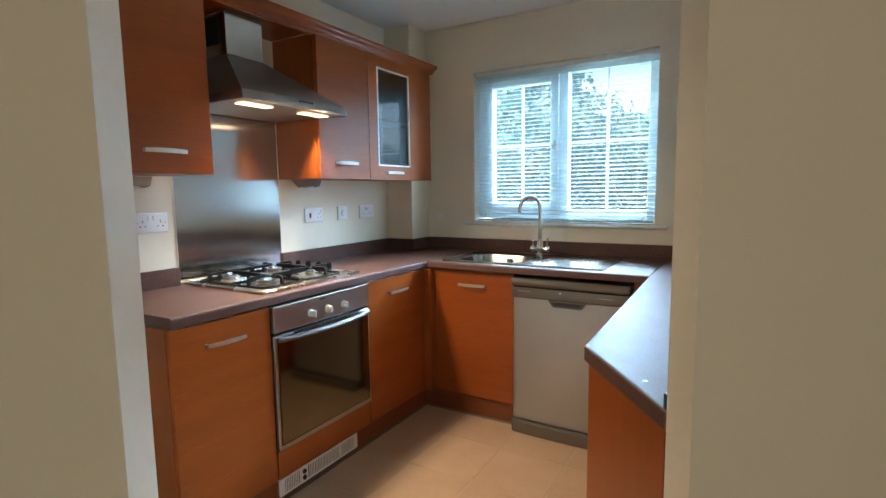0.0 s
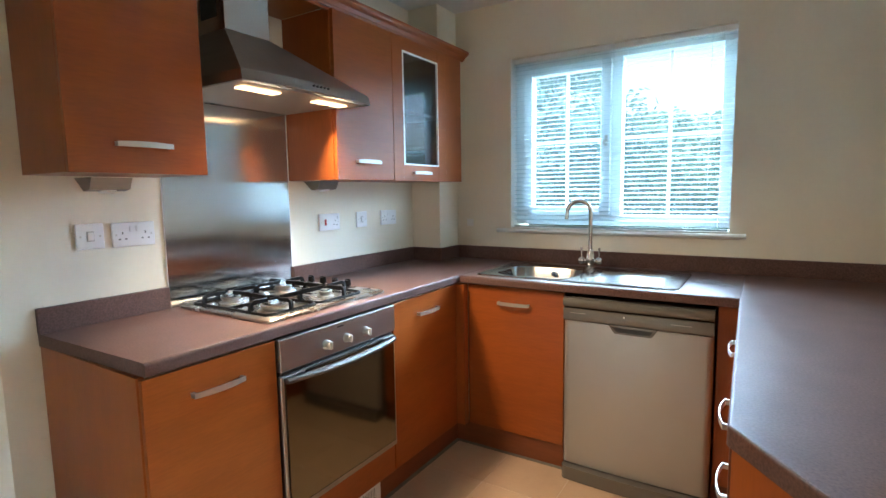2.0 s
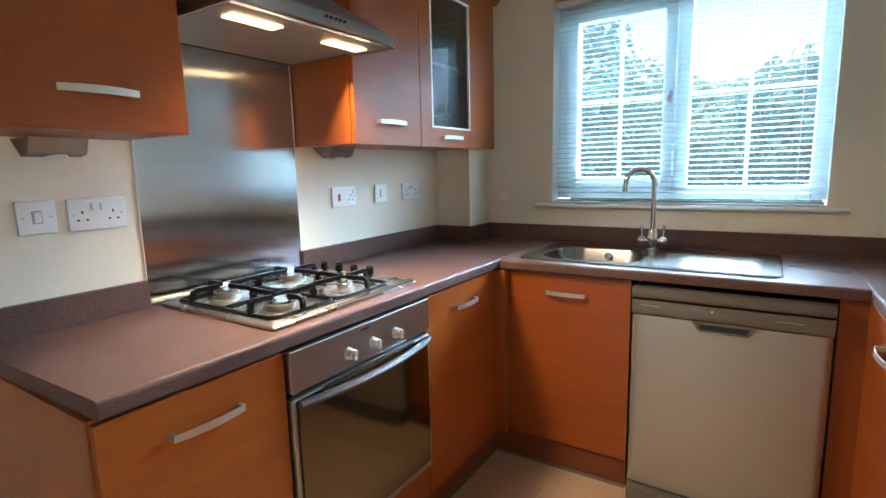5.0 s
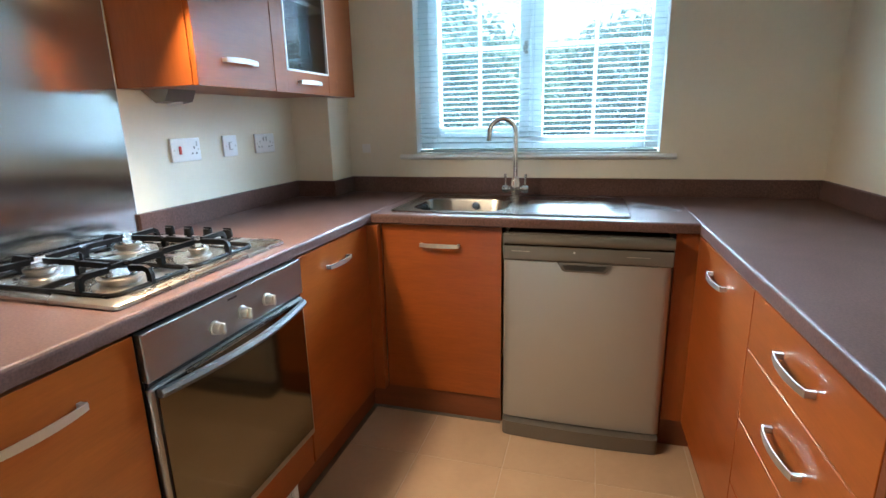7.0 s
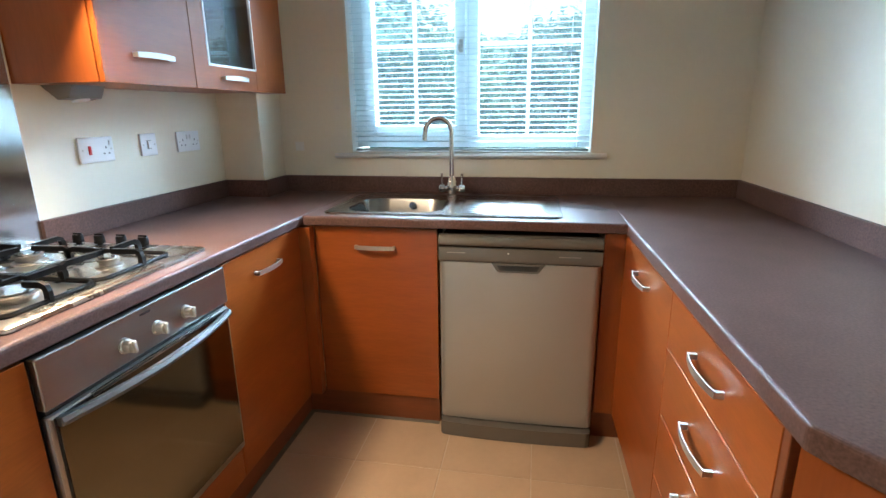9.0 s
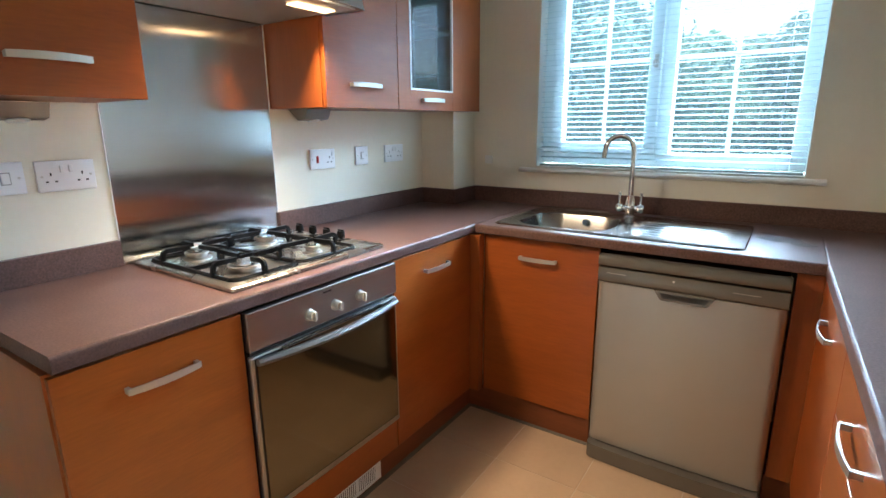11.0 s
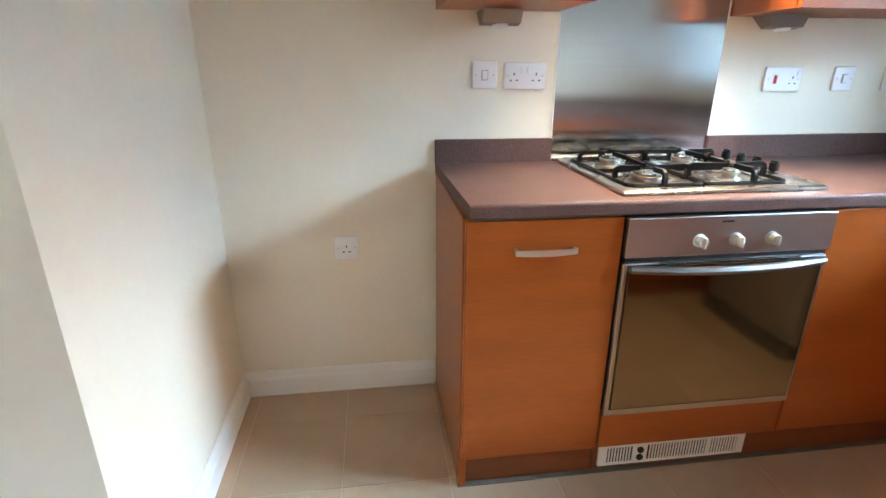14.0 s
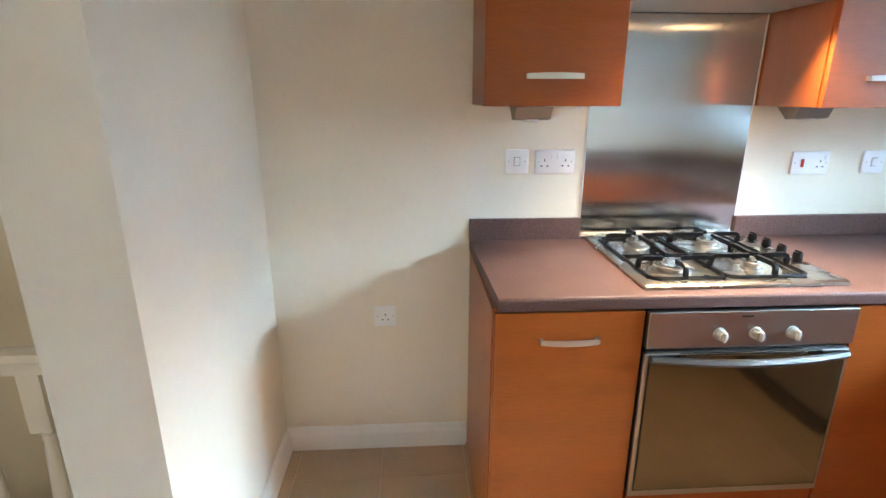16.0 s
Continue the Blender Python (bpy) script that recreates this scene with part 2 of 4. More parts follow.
def lathe(bm, centre, profile, seg=24, axis="z"):
    """Turns (radius, height) pairs round an axis through centre."""
    def at(r, h, k):
        c, s = r * math.cos(2 * math.pi * k / seg), r * math.sin(2 * math.pi * k / seg)
        v = {"z": (c, s, h), "x": (h, c, s), "y": (s, h, c)}[axis]
        return Vector(centre) + Vector(v)
    rings = [[bm.verts.new(at(max(r, 1e-4), h, k)) for k in range(seg)] for r, h in profile]
    for a, b in zip(rings, rings[1:]):
        for k in range(seg):
            bm.faces.new((a[k], a[(k + 1) % seg], b[(k + 1) % seg], b[k]))
    bm.faces.new(rings[0][::-1])
    bm.faces.new(rings[-1])
    bmesh.ops.recalc_face_normals(bm, faces=bm.faces)
    return bm


def rounded(x0, x1, y0, y1, r, seg=6):
    pts = []
    for cx, cy, a in ((x1 - r, y1 - r, 0), (x0 + r, y1 - r, 90), (x0 + r, y0 + r, 180), (x1 - r, y0 + r, 270)):
        for k in range(seg + 1):
            t = radians(a + 90 * k / seg)
            pts.append((cx + r * math.cos(t), cy + r * math.sin(t)))
    return pts


def bridge(bm, rings):
    """Skins a list of rings of points of equal length."""
    made = [[bm.verts.new(p) for p in ring] for ring in rings]
    n = len(made[0])
    for a, b in zip(made, made[1:]):
        for k in range(n):
            bm.faces.new((a[k], a[(k + 1) % n], b[(k + 1) % n], b[k]))
    return made


ROOT = {}


def thing(name, base, label, category, group="", kind=""):
    ob = new(name)
    ob.location = base
    ob.empty_display_size = 0.05
    ROOT[ob] = Vector(base)
    return tagged(ob, label, category, group, kind)


def part(name, bm, material, parent, label="", smooth=False):
    base = ROOT[parent]
    bmesh.ops.translate(bm, verts=bm.verts, vec=-base)
    me = bpy.data.meshes.new(name)
    bm.to_mesh(me)
    bm.free()
    me.materials.append(material)
    if smooth:
        me.shade_smooth()
        me.set_sharp_from_angle(angle=radians(40))
    ob = new(name, me)
    ob.parent = parent
    ROOT[ob] = base
    return tagged(ob, label) if label else ob


def solid(name, bm, material, label="", category="", kind="structure", smooth=False):
    me = bpy.data.meshes.new(name)
    bm.to_mesh(me)
    bm.free()
    me.materials.append(material)
    if smooth:
        me.shade_smooth()
        me.set_sharp_from_angle(angle=radians(40))
    ob = new(name, me)
    ROOT[ob] = Vector((0, 0, 0))
    return tagged(ob, label, category, "", kind)


def B():
    return bmesh.new()


# ---- the plan ----
WY = -0.04            # inner face of the window wall
EX = 2.497            # inner face of the wall behind the long worktop, at its near end
CZ = 2.46             # ceiling
AY = -3.055           # alcove wall
FX = 0.609            # front edge of the cooker run's worktop
FY = -0.703           # front edge of the sink run's worktop
RX = 1.858            # front edge of the third run's worktop
TOP = 0.91
JA, JB = Vector((1.373, -2.788)), Vector((2.132, -2.289))     # the two arrises of the slanting opening
U = (JB - JA).normalized()
N = Vector((U.y, -U.x))
WT = 0.085
SKEW = 0.0218         # the long run and the wall behind it stand a little out of square
PIVOT = Vector((1.872, -0.703))


def east(y):
    """Inner face of the wall behind the long worktop."""
    return EX - SKEW * (y + 2.05)


def skewed(x, y):
    d = Vector((x, y)) - PIVOT
    return PIVOT + Vector((d.x - SKEW * d.y, d.y + SKEW * d.x))


def unskewed(x, y):
    d = Vector((x, y)) - PIVOT
    return PIVOT + Vector((d.x + SKEW * d.y, d.y - SKEW * d.x))


def turn_square(ob):
    """Turns a cabinet of the long run to stand along its worktop."""
    p = skewed(ob.location.x, ob.location.y)
    ob.location.x, ob.location.y = p.x, p.y
    ob.rotation_euler.z = SKEW


# ---- shell ----
WX0, WX1, WZ0, WZ1 = 0.592, 1.782, 1.112, 2.128
bm = B()
box(bm, -0.12, WX0, WY, 0.25, -0.1, CZ + 0.1)
box(bm, WX1, 2.62, WY, 0.25, -0.1, CZ + 0.1)
box(bm, WX0, WX1, WY, 0.25, -0.1, WZ0)
box(bm, WX0, WX1, WY, 0.25, WZ1, CZ + 0.1)
solid("wall_north", bm, PAINT, "cream painted kitchen wall round the window", "wall")
solid("wall_west", box(B(), -0.12, 0, AY - 0.1, WY, -0.1, CZ + 0.1), PAINT, "cream painted wall behind the cooker", "wall")
solid("wall_east", prism(B(), [(east(-2.1), -2.1), (EX + 0.13, -2.1), (EX + 0.13, WY), (east(WY), WY)], -0.1, CZ + 0.1), PAINT, "cream painted wall behind the long worktop", "wall")
solid("wall_south", prism(B(), [(0, AY - 0.1), (1.02, AY - 0.1), (JA.x - U.x * (JA.y - AY) / U.y, AY), (0, AY)], -0.1, CZ + 0.1), PAINT, "cream painted wall of the alcove", "wall")


def slant(s0, s1, z0, z1):
    pts = [JA + U * s0, JA + U * s1, JA + U * s1 + N * WT, JA + U * s0 + N * WT]
    return prism(B(), [(p.x, p.y) for p in pts][::-1], z0, z1)


span = (JB - JA).length
lo = -(JA.y - AY) / U.y
hi = span + (EX - JB.x) / U.x
solid("wall_slanting_1", slant(lo, 0, -0.1, CZ + 0.1), PAINT, "cream painted wall beside the open doorway", "wall")
solid("wall_slanting_2", slant(span, hi + 0.1, -0.1, CZ + 0.1), PAINT, "cream painted wall beside the open doorway", "wall")
solid("wall_slanting_3", slant(0, span, 2.06, CZ + 0.1), PAINT, "cream painted wall above the open doorway", "wall")
solid("boxing", box(B(), 0, 0.212, -0.262, WY, 0.9, CZ, 0.004), PAINT, "cream painted pipe boxing in the corner", "wall")
solid("ceiling", box(B(), -1.6, 4.4, -6.1, WY, CZ, CZ + 0.08), CEIL, "plain white painted ceiling", "ceiling")
floor = solid("floor", box(B(), -0.1, 2.6, -3.2, WY, -0.06, -0.0018), GROUT, "beige stone-look floor tiles with pale grout", "floor")
solid("hall_floor", box(B(), 0.70, 4.4, -6.1, -1.8, -0.07, -0.012), CARPET, "beige hall carpet", "floor")
solid("wall_hall_1", box(B(), -0.05, 0.08, -6.1, AY - 0.1, -2.7, CZ), PAINT, "cream painted hall wall", "wall")
solid("wall_hall_2", box(B(), -1.6, 4.4, -6.2, -6.1, -2.7, CZ), PAINT, "cream painted hall wall", "wall")
solid("wall_hall_3", box(B(), 4.4, 4.5, -4.2, -1.7, -0.1, CZ), PAINT, "cream painted hall wall", "wall")
solid("wall_hall_4", box(B(), 2.62, 4.4, -1.8, -1.7, -0.1, CZ), PAINT, "cream painted hall wall", "wall")
solid("wall_hall_5", box(B(), -1.6, -0.12, AY - 0.1, AY, -0.1, CZ), PAINT, "cream painted hall wall", "wall")
solid("wall_hall_6", box(B(), 4.4, 4.5, -6.1, -5.1, -0.1, CZ), PAINT, "cream painted hall wall", "wall")
# two unseen walls added to keep skylight from leaking into the hall
solid("wall_hall_8", box(B(), 4.56, 4.66, -6.1, -1.7, -0.1, CZ), PAINT, "unseen cream wall added behind the hall fill to block the sky", "wall")
solid("wall_hall_7", box(B(), 4.4, 4.5, -5.1, -4.2, 2.06, CZ), PAINT, "unseen cream header added over the hall's far opening to block the sky", "wall")

# stairwell behind the banister
solid("stairwell_floor", box(B(), 0.08, 0.70, -6.1, AY - 0.1, -2.76, -2.7), CARPET, "beige carpet at the foot of the stairwell", "floor")
solid("wall_stairwell_1", box(B(), 0.70, 0.78, -6.1, AY - 0.1, -2.7, -0.072), PAINT, "cream painted stairwell wall below the landing", "wall")
solid("wall_stairwell_2", box(B(), 0.08, 0.70, AY - 0.1, AY - 0.02, -2.7, -0.102), PAINT, "cream painted stairwell wall below the alcove", "wall")

# skirting with a moulded top
SK = [(0, 0), (0.018, 0), (0.018, 0.070), (0.015, 0.078), (0.011, 0.084), (0.009, 0.096), (0.004, 0.104), (0, 0.105)]
base = solid("baseboard_1", extrude_profile(B(), SK, lambda u, v, w: (u, w, v), AY, -2.305), GLOSS, "white moulded skirting board", "skirting")
solid("baseboard_2", extrude_profile(B(), SK, lambda u, v, w: (w, AY + u, v), 0.018, 1.02), GLOSS, "white moulded skirting board", "skirting")

# ---- window ----
win = thing("window_1", (1.187, 0.1, WZ0), "white plastic two-light window with glazing bars, closed", "window", kind="structure")
FY0, FY1 = 0.045, 0.115


def ring(bm, x0, x1, z0, z1, w, y0, y1, bevel=0.006):
    box(bm, x0, x0 + w, y0, y1, z0, z1, bevel)
    box(bm, x1 - w, x1, y0, y1, z0, z1, bevel)
    box(bm, x0 + w - 0.001, x1 - w + 0.001, y0 + 0.0007, y1 - 0.0007, z0, z0 + w, bevel)
    box(bm, x0 + w - 0.001, x1 - w + 0.001, y0 + 0.0007, y1 - 0.0007, z1 - w, z1, bevel)
    return bm


fr = ring(B(), WX0, WX1, WZ0 + 0.02, WZ1, 0.062, FY0, FY1)
box(fr, 1.165, 1.232, FY0 - 0.001, FY1, WZ0 + 0.06, WZ1 - 0.05, 0.006)
part("window_frame", fr, UPVC, win)
sash = part("casement", ring(B(), 0.648, 1.172, WZ0 + 0.075, WZ1 - 0.055, 0.056, FY0 - 0.018, FY1 - 0.02), UPVC, win)
for x0, x1, z0, z1 in ((0.700, 1.120, WZ0 + 0.128, WZ1 - 0.108), (1.230, 1.722, WZ0 + 0.08, WZ1 - 0.06)):
    p = part("pane", box(B(), x0, x1, 0.078, 0.084, z0, z1), PANE, win, "clear window glass")
    p.visible_shadow = False
    part("glazing_bar", box(B(), (x0 + x1) / 2 - 0.009, (x0 + x1) / 2 + 0.009, 0.068, 0.0765, z0, z1, 0.002), UPVC, win)
    part("glazing_bar", box(B(), x0, x1, 0.066, 0.0755, 1.617, 1.635, 0.002), UPVC, win)
hb = box(B(), 1.140, 1.160, 0.018, 0.0265, 1.585, 1.645, 0.004)
box(hb, 1.144, 1.157, 0.002, 0.019, 1.595, 1.610, 0.003)
box(hb, 1.138, 1.150, -0.003, 0.006, 1.590, 1.618, 0.004)
part("window_handle", hb, NICKEL, win, "small metal window handle", True)
sill = B()
SP = [(0.045, 0), (-0.045, 0), (-0.062, 0.004), (-0.068, 0.0125), (-0.062, 0.021), (-0.045, 0.025), (0.045, 0.025)]
extrude_profile(sill, SP, lambda u, v, w: (w, min(u, 0.0) + WY + (0.04 if u < 0 else 0.0), WZ0 - 0.028 + v), 0.505, 1.853)
box(sill, WX0 + 0.001, WX1 - 0.001, WY, FY0 + 0.02, WZ0 - 0.03, WZ0 + 0.004)
part("window_sill", sill, GLOSS, win, "white painted window board")

# white boards added on the side reveals; their colour carries the daylight there
for x0, x1 in ((WX0, WX0 + 0.003), (WX1 - 0.003, WX1)):
    part("reveal_lining", box(B(), x0, x1, WY + 0.001, FY0 - 0.001, WZ0 + 0.004, WZ1 - 0.001), GLOSS, win, "white board over the cream reveal, for its daylit brightness")

# ---- venetian blind ----
blind = thing("venetian_blind", (1.187, 0.0, WZ1), "white venetian blind, lowered with its slats tilted open", "blind")
BY = 0.0
part("head_rail", box(B(), WX0 + 0.006, WX1 - 0.006, BY - 0.016, BY + 0.016, WZ1 - 0.03, WZ1 - 0.003, 0.003), GLOSS, blind, "white metal head rail")
part("bottom_rail", box(B(), WX0 + 0.01, WX1 - 0.01, BY - 0.012, BY + 0.012, WZ0 + 0.006, WZ0 + 0.018, 0.004), SLAT, blind)
slat = B()
arc = [(-0.0125, 0.0), (-0.006, 0.0012), (0, 0.0016), (0.006, 0.0012), (0.0125, 0.0)]
tilt = radians(10)
pro = [(u, v) for u, v in arc] + [(u, v - 0.0006) for u, v in reversed(arc)]
pro = [(u * math.cos(tilt) - v * math.sin(tilt), u * math.sin(tilt) + v * math.cos(tilt)) for u, v in pro]
extrude_profile(slat, pro, lambda u, v, w: (w, BY + u, WZ1 + v), WX0 + 0.01, WX1 - 0.01)
first = part("slat", slat, SLAT, blind)
pitch = 0.0255
drops = [0.045 + pitch * i for i in range(int((WZ1 - WZ0 - 0.075) / pitch) + 1)]
first.location.z = -drops[0]
for drop in drops[1:]:
    s = new("slat", first.data)
    s.parent = blind
    s.location.z = -drop
for x in (0.70, 1.19, 1.67):
    for dy in (-0.0135, 0.0135):
        part("cord", cyl(B(), (x, BY + dy, WZ0 + 0.01), (x, BY + dy, WZ1 - 0.01), 0.0007, seg=6), SLAT, blind)
part("wand", tube(B(), [(0.600, BY - 0.03, WZ0 + 0.102), (0.66, BY - 0.03, WZ0 + 0.088), (0.735, BY - 0.031, WZ0 + 0.077)], 0.0028, 8), PLASTIC_W, blind, "thin white tilt wand", True)

part("pull_cord", tube(B(), [(0.735, BY - 0.031, WZ0 + 0.077), (1.2, BY - 0.031, WZ0 + 0.072), (1.755, BY - 0.03, WZ0 + 0.071)], 0.0011, 6), PLASTIC_W, blind, "thin white cord")

# ---- worktops ----


def edge_profile(depth):
    """u runs back from the front edge, v up from the underside."""
    return [(0.004, 0.0), (0.0, 0.004), (0.0, 0.028), (0.0012, 0.033), (0.0045, 0.0368), (0.0095, 0.0385), (depth, 0.0385), (depth, 0.0)]


wt = thing("worktop", (1.2, -0.4, TOP), "mottled plum-brown laminate worktop with a rolled front edge", "worktop")
Z0 = TOP - 0.0385
part("cooker_section", extrude_profile(B(), edge_profile(FX), lambda u, v, w: (FX - u - 0.0065 * max(0, FY - w) * (1 - u / FX), w + (0.016 * (1 - u / FX) if w < FY else 0.0), Z0 + v), -2.300, WY), WORKTOP, wt, smooth=False)
SX0, SX1, SY0, SY1 = 0.70, 1.17, -0.62, -0.24
part("sink_front", extrude_profile(B(), edge_profile(SY0 - FY), lambda u, v, w: (w, FY + u, Z0 + v), FX, RX), WORKTOP, wt)
for x0, x1, y0 in ((FX, SX0, SY0), (SX1, RX, SY0), (SX0, SX1, SY1)):
    part("sink_section", box(B(), x0, x1, y0, WY, Z0, TOP), WORKTOP, wt)
CUT0, CUT1 = (1.885, -1.932), (2.128, -2.264)
third = prism(B(), [(RX, WY), (RX, FY), CUT0, CUT1, (JB.x + 0.001, JB.y + 0.0025), (EX - 0.001, -2.046), (east(WY), WY)], Z0, TOP, 0.007)
part("long_section", third, WORKTOP, wt)
# thin black upright on the worktop's end, against the jamb
part("end_cap", prism(B(), [(CUT1[0] - 0.001, CUT1[1] + 0.002), (CUT1[0] - 0.006, CUT1[1] + 0.010), (CUT1[0] - 0.003, CUT1[1] + 0.012), (CUT1[0] + 0.002, CUT1[1] + 0.004)], TOP + 0.0005, TOP + 0.03), BLACK, wt)

ups = thing("upstand", (0.02, -1.0, TOP), "matching plum-brown laminate upstand along the walls", "upstand", kind="structure")
UZ = 0.992
part("upstand_board", box(B(), 0.0, 0.018, -2.302, -1.880, TOP, UZ, 0.002), WORKTOP, ups)
part("upstand_board", box(B(), 0.0, 0.018, -1.272, -0.262, TOP, UZ, 0.002), WORKTOP, ups)
part("upstand_board", box(B(), 0.018, 0.23, -0.28, -0.262, TOP, UZ, 0.002), WORKTOP, ups)
part("upstand_board", box(B(), 0.212, 0.23, -0.262, WY - 0.018, TOP, UZ, 0.002), WORKTOP, ups)
part("upstand_board", box(B(), 0.212, east(WY) - 0.001, WY - 0.018, WY, TOP, UZ, 0.002), WORKTOP, ups)
part("upstand_board", prism(B(), [(east(-2.03) - 0.018, -2.03), (east(-2.03), -2.03), (east(WY) , WY - 0.0185), (east(WY) - 0.018, WY - 0.0185)], TOP, UZ, 0.002), WORKTOP, ups)


# ---- cabinets ----
def handle(bm, place, half=0.083, out=0.030):
    """A bowed strap handle; place(s, h, w): along, up, outwards."""
    n = 12
    rings = []
    for i in range(n + 1):
        t = -1 + 2 * i / n
        w = 0.019 + (out - 0.019) * (1 - t * t)
        hh = 0.0075 + 0.0012 * (1 - t * t)
        lift = 0.001 * (1 - t * t)
        rings.append([place(t * half, lift - hh, w - 0.0035), place(t * half, lift - hh, w), place(t * half, lift + hh, w), place(t * half, lift + hh, w - 0.0035)])
    made = bridge(bm, rings)
    bm.faces.new(made[0][::-1])
    bm.faces.new(made[-1])
    for t in (-1, 1):
        c = [(t * half, -0.0065), (t * (half - 0.009), -0.0065), (t * (half - 0.009), 0.0065), (t * half, 0.0065)]
        low, high = [bm.verts.new(place(s, h, 0)) for s, h in c], [bm.verts.new(place(s, h, 0.0185)) for s, h in c]
        bm.faces.new(low)
        bm.faces.new(high)
        for k in range(4):
            bm.faces.new((low[k], low[(k + 1) % 4], high[(k + 1) % 4], high[k]))
    bmesh.ops.recalc_face_normals(bm, faces=bm.faces)
    return bm


DOOR = 0.592
DZ0, DZ1 = 0.116, 0.864


def west_door(cab, y0, y1, z0, z1, x=DOOR, grip=None, name="door"):
    d = part(name, box(B(), x - 0.018, x, y0 + 0.0015, y1 - 0.0015, z0, z1, 0.0015), WOOD_H, cab)
    if grip:
        yc = (y0 + y1) / 2
        part("handle", handle(B(), lambda s, h, w: (x + w, yc + s, grip + h)), NICKEL, d, "brushed nickel bow handle", True)
    return d


c = thing("base_cabinet", (0.3, -2.09, 0), "cherry veneer base cabinet beside the oven, door closed", "cabinet")
part("carcass", box(B(), 0.003, 0.572, -2.276, -1.870, DZ0, 0.869), CARCASS, c)
part("end_panel", box(B(), 0.003, 0.576, -2.298, -2.2765, 0.0, 0.8705, 0.001), WOOD_V, c)
west_door(c, -2.294, -1.868, DZ0, DZ1, grip=0.782)
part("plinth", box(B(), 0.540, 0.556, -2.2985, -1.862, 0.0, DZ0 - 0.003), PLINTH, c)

c = thing("base_cabinet", (0.3, -1.0, 0), "cherry veneer corner base cabinet beside the oven, door closed", "cabinet")
part("carcass", box(B(), 0.003, 0.572, -1.256, WY - 0.003, DZ0, 0.869), CARCASS, c)
west_door(c, -1.251, -0.716, DZ0, DZ1, grip=0.782)
part("corner_post", box(B(), 0.574, 0.638, -0.7145, -0.673, DZ0, DZ1, 0.001), WOOD_V, c)
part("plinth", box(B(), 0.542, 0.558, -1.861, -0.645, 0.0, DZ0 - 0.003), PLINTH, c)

c = thing("sink_cabinet", (0.9, -0.4, 0), "cherry veneer base cabinet under the sink, door closed", "cabinet")
part("carcass", box(B(), 0.634, 1.15, -0.652, -0.642, DZ0, 0.80), CARCASS, c)
YD = -0.672
d = part("door", box(B(), 0.640, 1.152, YD, YD + 0.018, DZ0, DZ1, 0.0015), WOOD_H, c)
part("handle", handle(B(), lambda s, h, w: (0.897 + s, YD - w, 0.783 + h)), NICKEL, d, "brushed nickel bow handle", True)
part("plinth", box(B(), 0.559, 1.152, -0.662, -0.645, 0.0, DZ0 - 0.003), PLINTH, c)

YR = 1.862
c = thing("base_cabinet", (2.2, -1.0, 0), "cherry veneer corner base cabinet by the dishwasher, door closed", "cabinet")
part("carcass", box(B(), YR + 0.02, EX - 0.06, -1.295, WY - 0.02, DZ0, 0.869), CARCASS, c)
part("filler_panel", box(B(), 1.788, YR + 0.018, YD, YD + 0.018, DZ0, 0.869, 0.001), WOOD_V, c)
part("plinth", box(B(), 1.784, YR + 0.0395, -0.658, -0.642, 0.0, DZ0 - 0.003), PLINTH, c)
d = part("door", box(B(), YR, YR + 0.018, -1.292, YD - 0.004, DZ0, DZ1, 0.0015), WOOD_H, c)
part("handle", handle(B(), lambda s, h, w: (YR - w, -0.985 + s, 0.79 + h)), NICKEL, d, "brushed nickel bow handle", True)
part("plinth", box(B(), YR + 0.04, YR + 0.056, -1.295, -0.66, 0.0, DZ0 - 0.003), PLINTH, c)
turn_square(c)

c = thing("drawer_cabinet", (2.2, -1.6, 0), "cherry veneer base cabinet with four closed drawers", "cabinet")
part("carcass", prism(B(), [(YR + 0.02, -1.298), (YR + 0.02, -1.87), (2.06, -2.15), (2.38, -2.04), (EX - 0.07, -1.95), (EX - 0.06, -1.298)], DZ0, 0.869), CARCASS, c)
for z0, z1 in ((0.716, DZ1), (0.524, 0.712), (0.332, 0.520), (DZ0, 0.328)):
    d = part("drawer_front", box(B(), YR, YR + 0.018, -1.868, -1.295, z0, z1, 0.0015), WOOD_H, c)
    part("handle", handle(B(), lambda s, h, w: (YR - w, -1.582 + s, (z0 + z1) / 2 + 0.002 + h)), NICKEL, d, "brushed nickel bow handle", True)
q0, q1 = unskewed(1.893, -1.908), unskewed(2.122, -2.218)
e = (q1 - q0).normalized()
k = Vector((-e.y, e.x)) * 0.018
part("end_panel", prism(B(), [tuple(q0), tuple(q1), tuple(q1 + k), tuple(q0 + k)], 0.0, 0.8705), WOOD_V, c)
part("corner_post", box(B(), YR + 0.0005, YR + 0.020, -1.890, -1.8695, 0.0, 0.8705, 0.002), PLINTH, c)
part("plinth", box(B(), YR + 0.04, YR + 0.056, -1.868, -1.297, 0.0, DZ0 - 0.003), PLINTH, c)
turn_square(c)

# wall cabinets
WX = 0.314
WB, WTZ = 1.402, 2.136
c = thing("wall_cabinet", (0.15, -2.087, WB), "cherry veneer wall cabinet, door closed", "cabinet")
part("carcass", box(B(), 0.002, WX - 0.019, -2.298, -1.886, WB + 0.005, WTZ, 0.001), WOOD_V, c)
west_door(c, -2.300, -1.884, WB + 0.004, WTZ - 0.004, WX, grip=1.491)
c2 = thing("wall_cabinet", (0.14, -1.02, WB), "cherry veneer wall cabinet beside the hood, door closed", "cabinet")
part("carcass", box(B(), 0.002, WX - 0.019, -1.259, -0.848, WB - 0.001, WTZ, 0.001), WOOD_V, c2)
west_door(c2, -1.2585, -0.846, WB - 0.002, WTZ - 0.004, WX, grip=1.486)
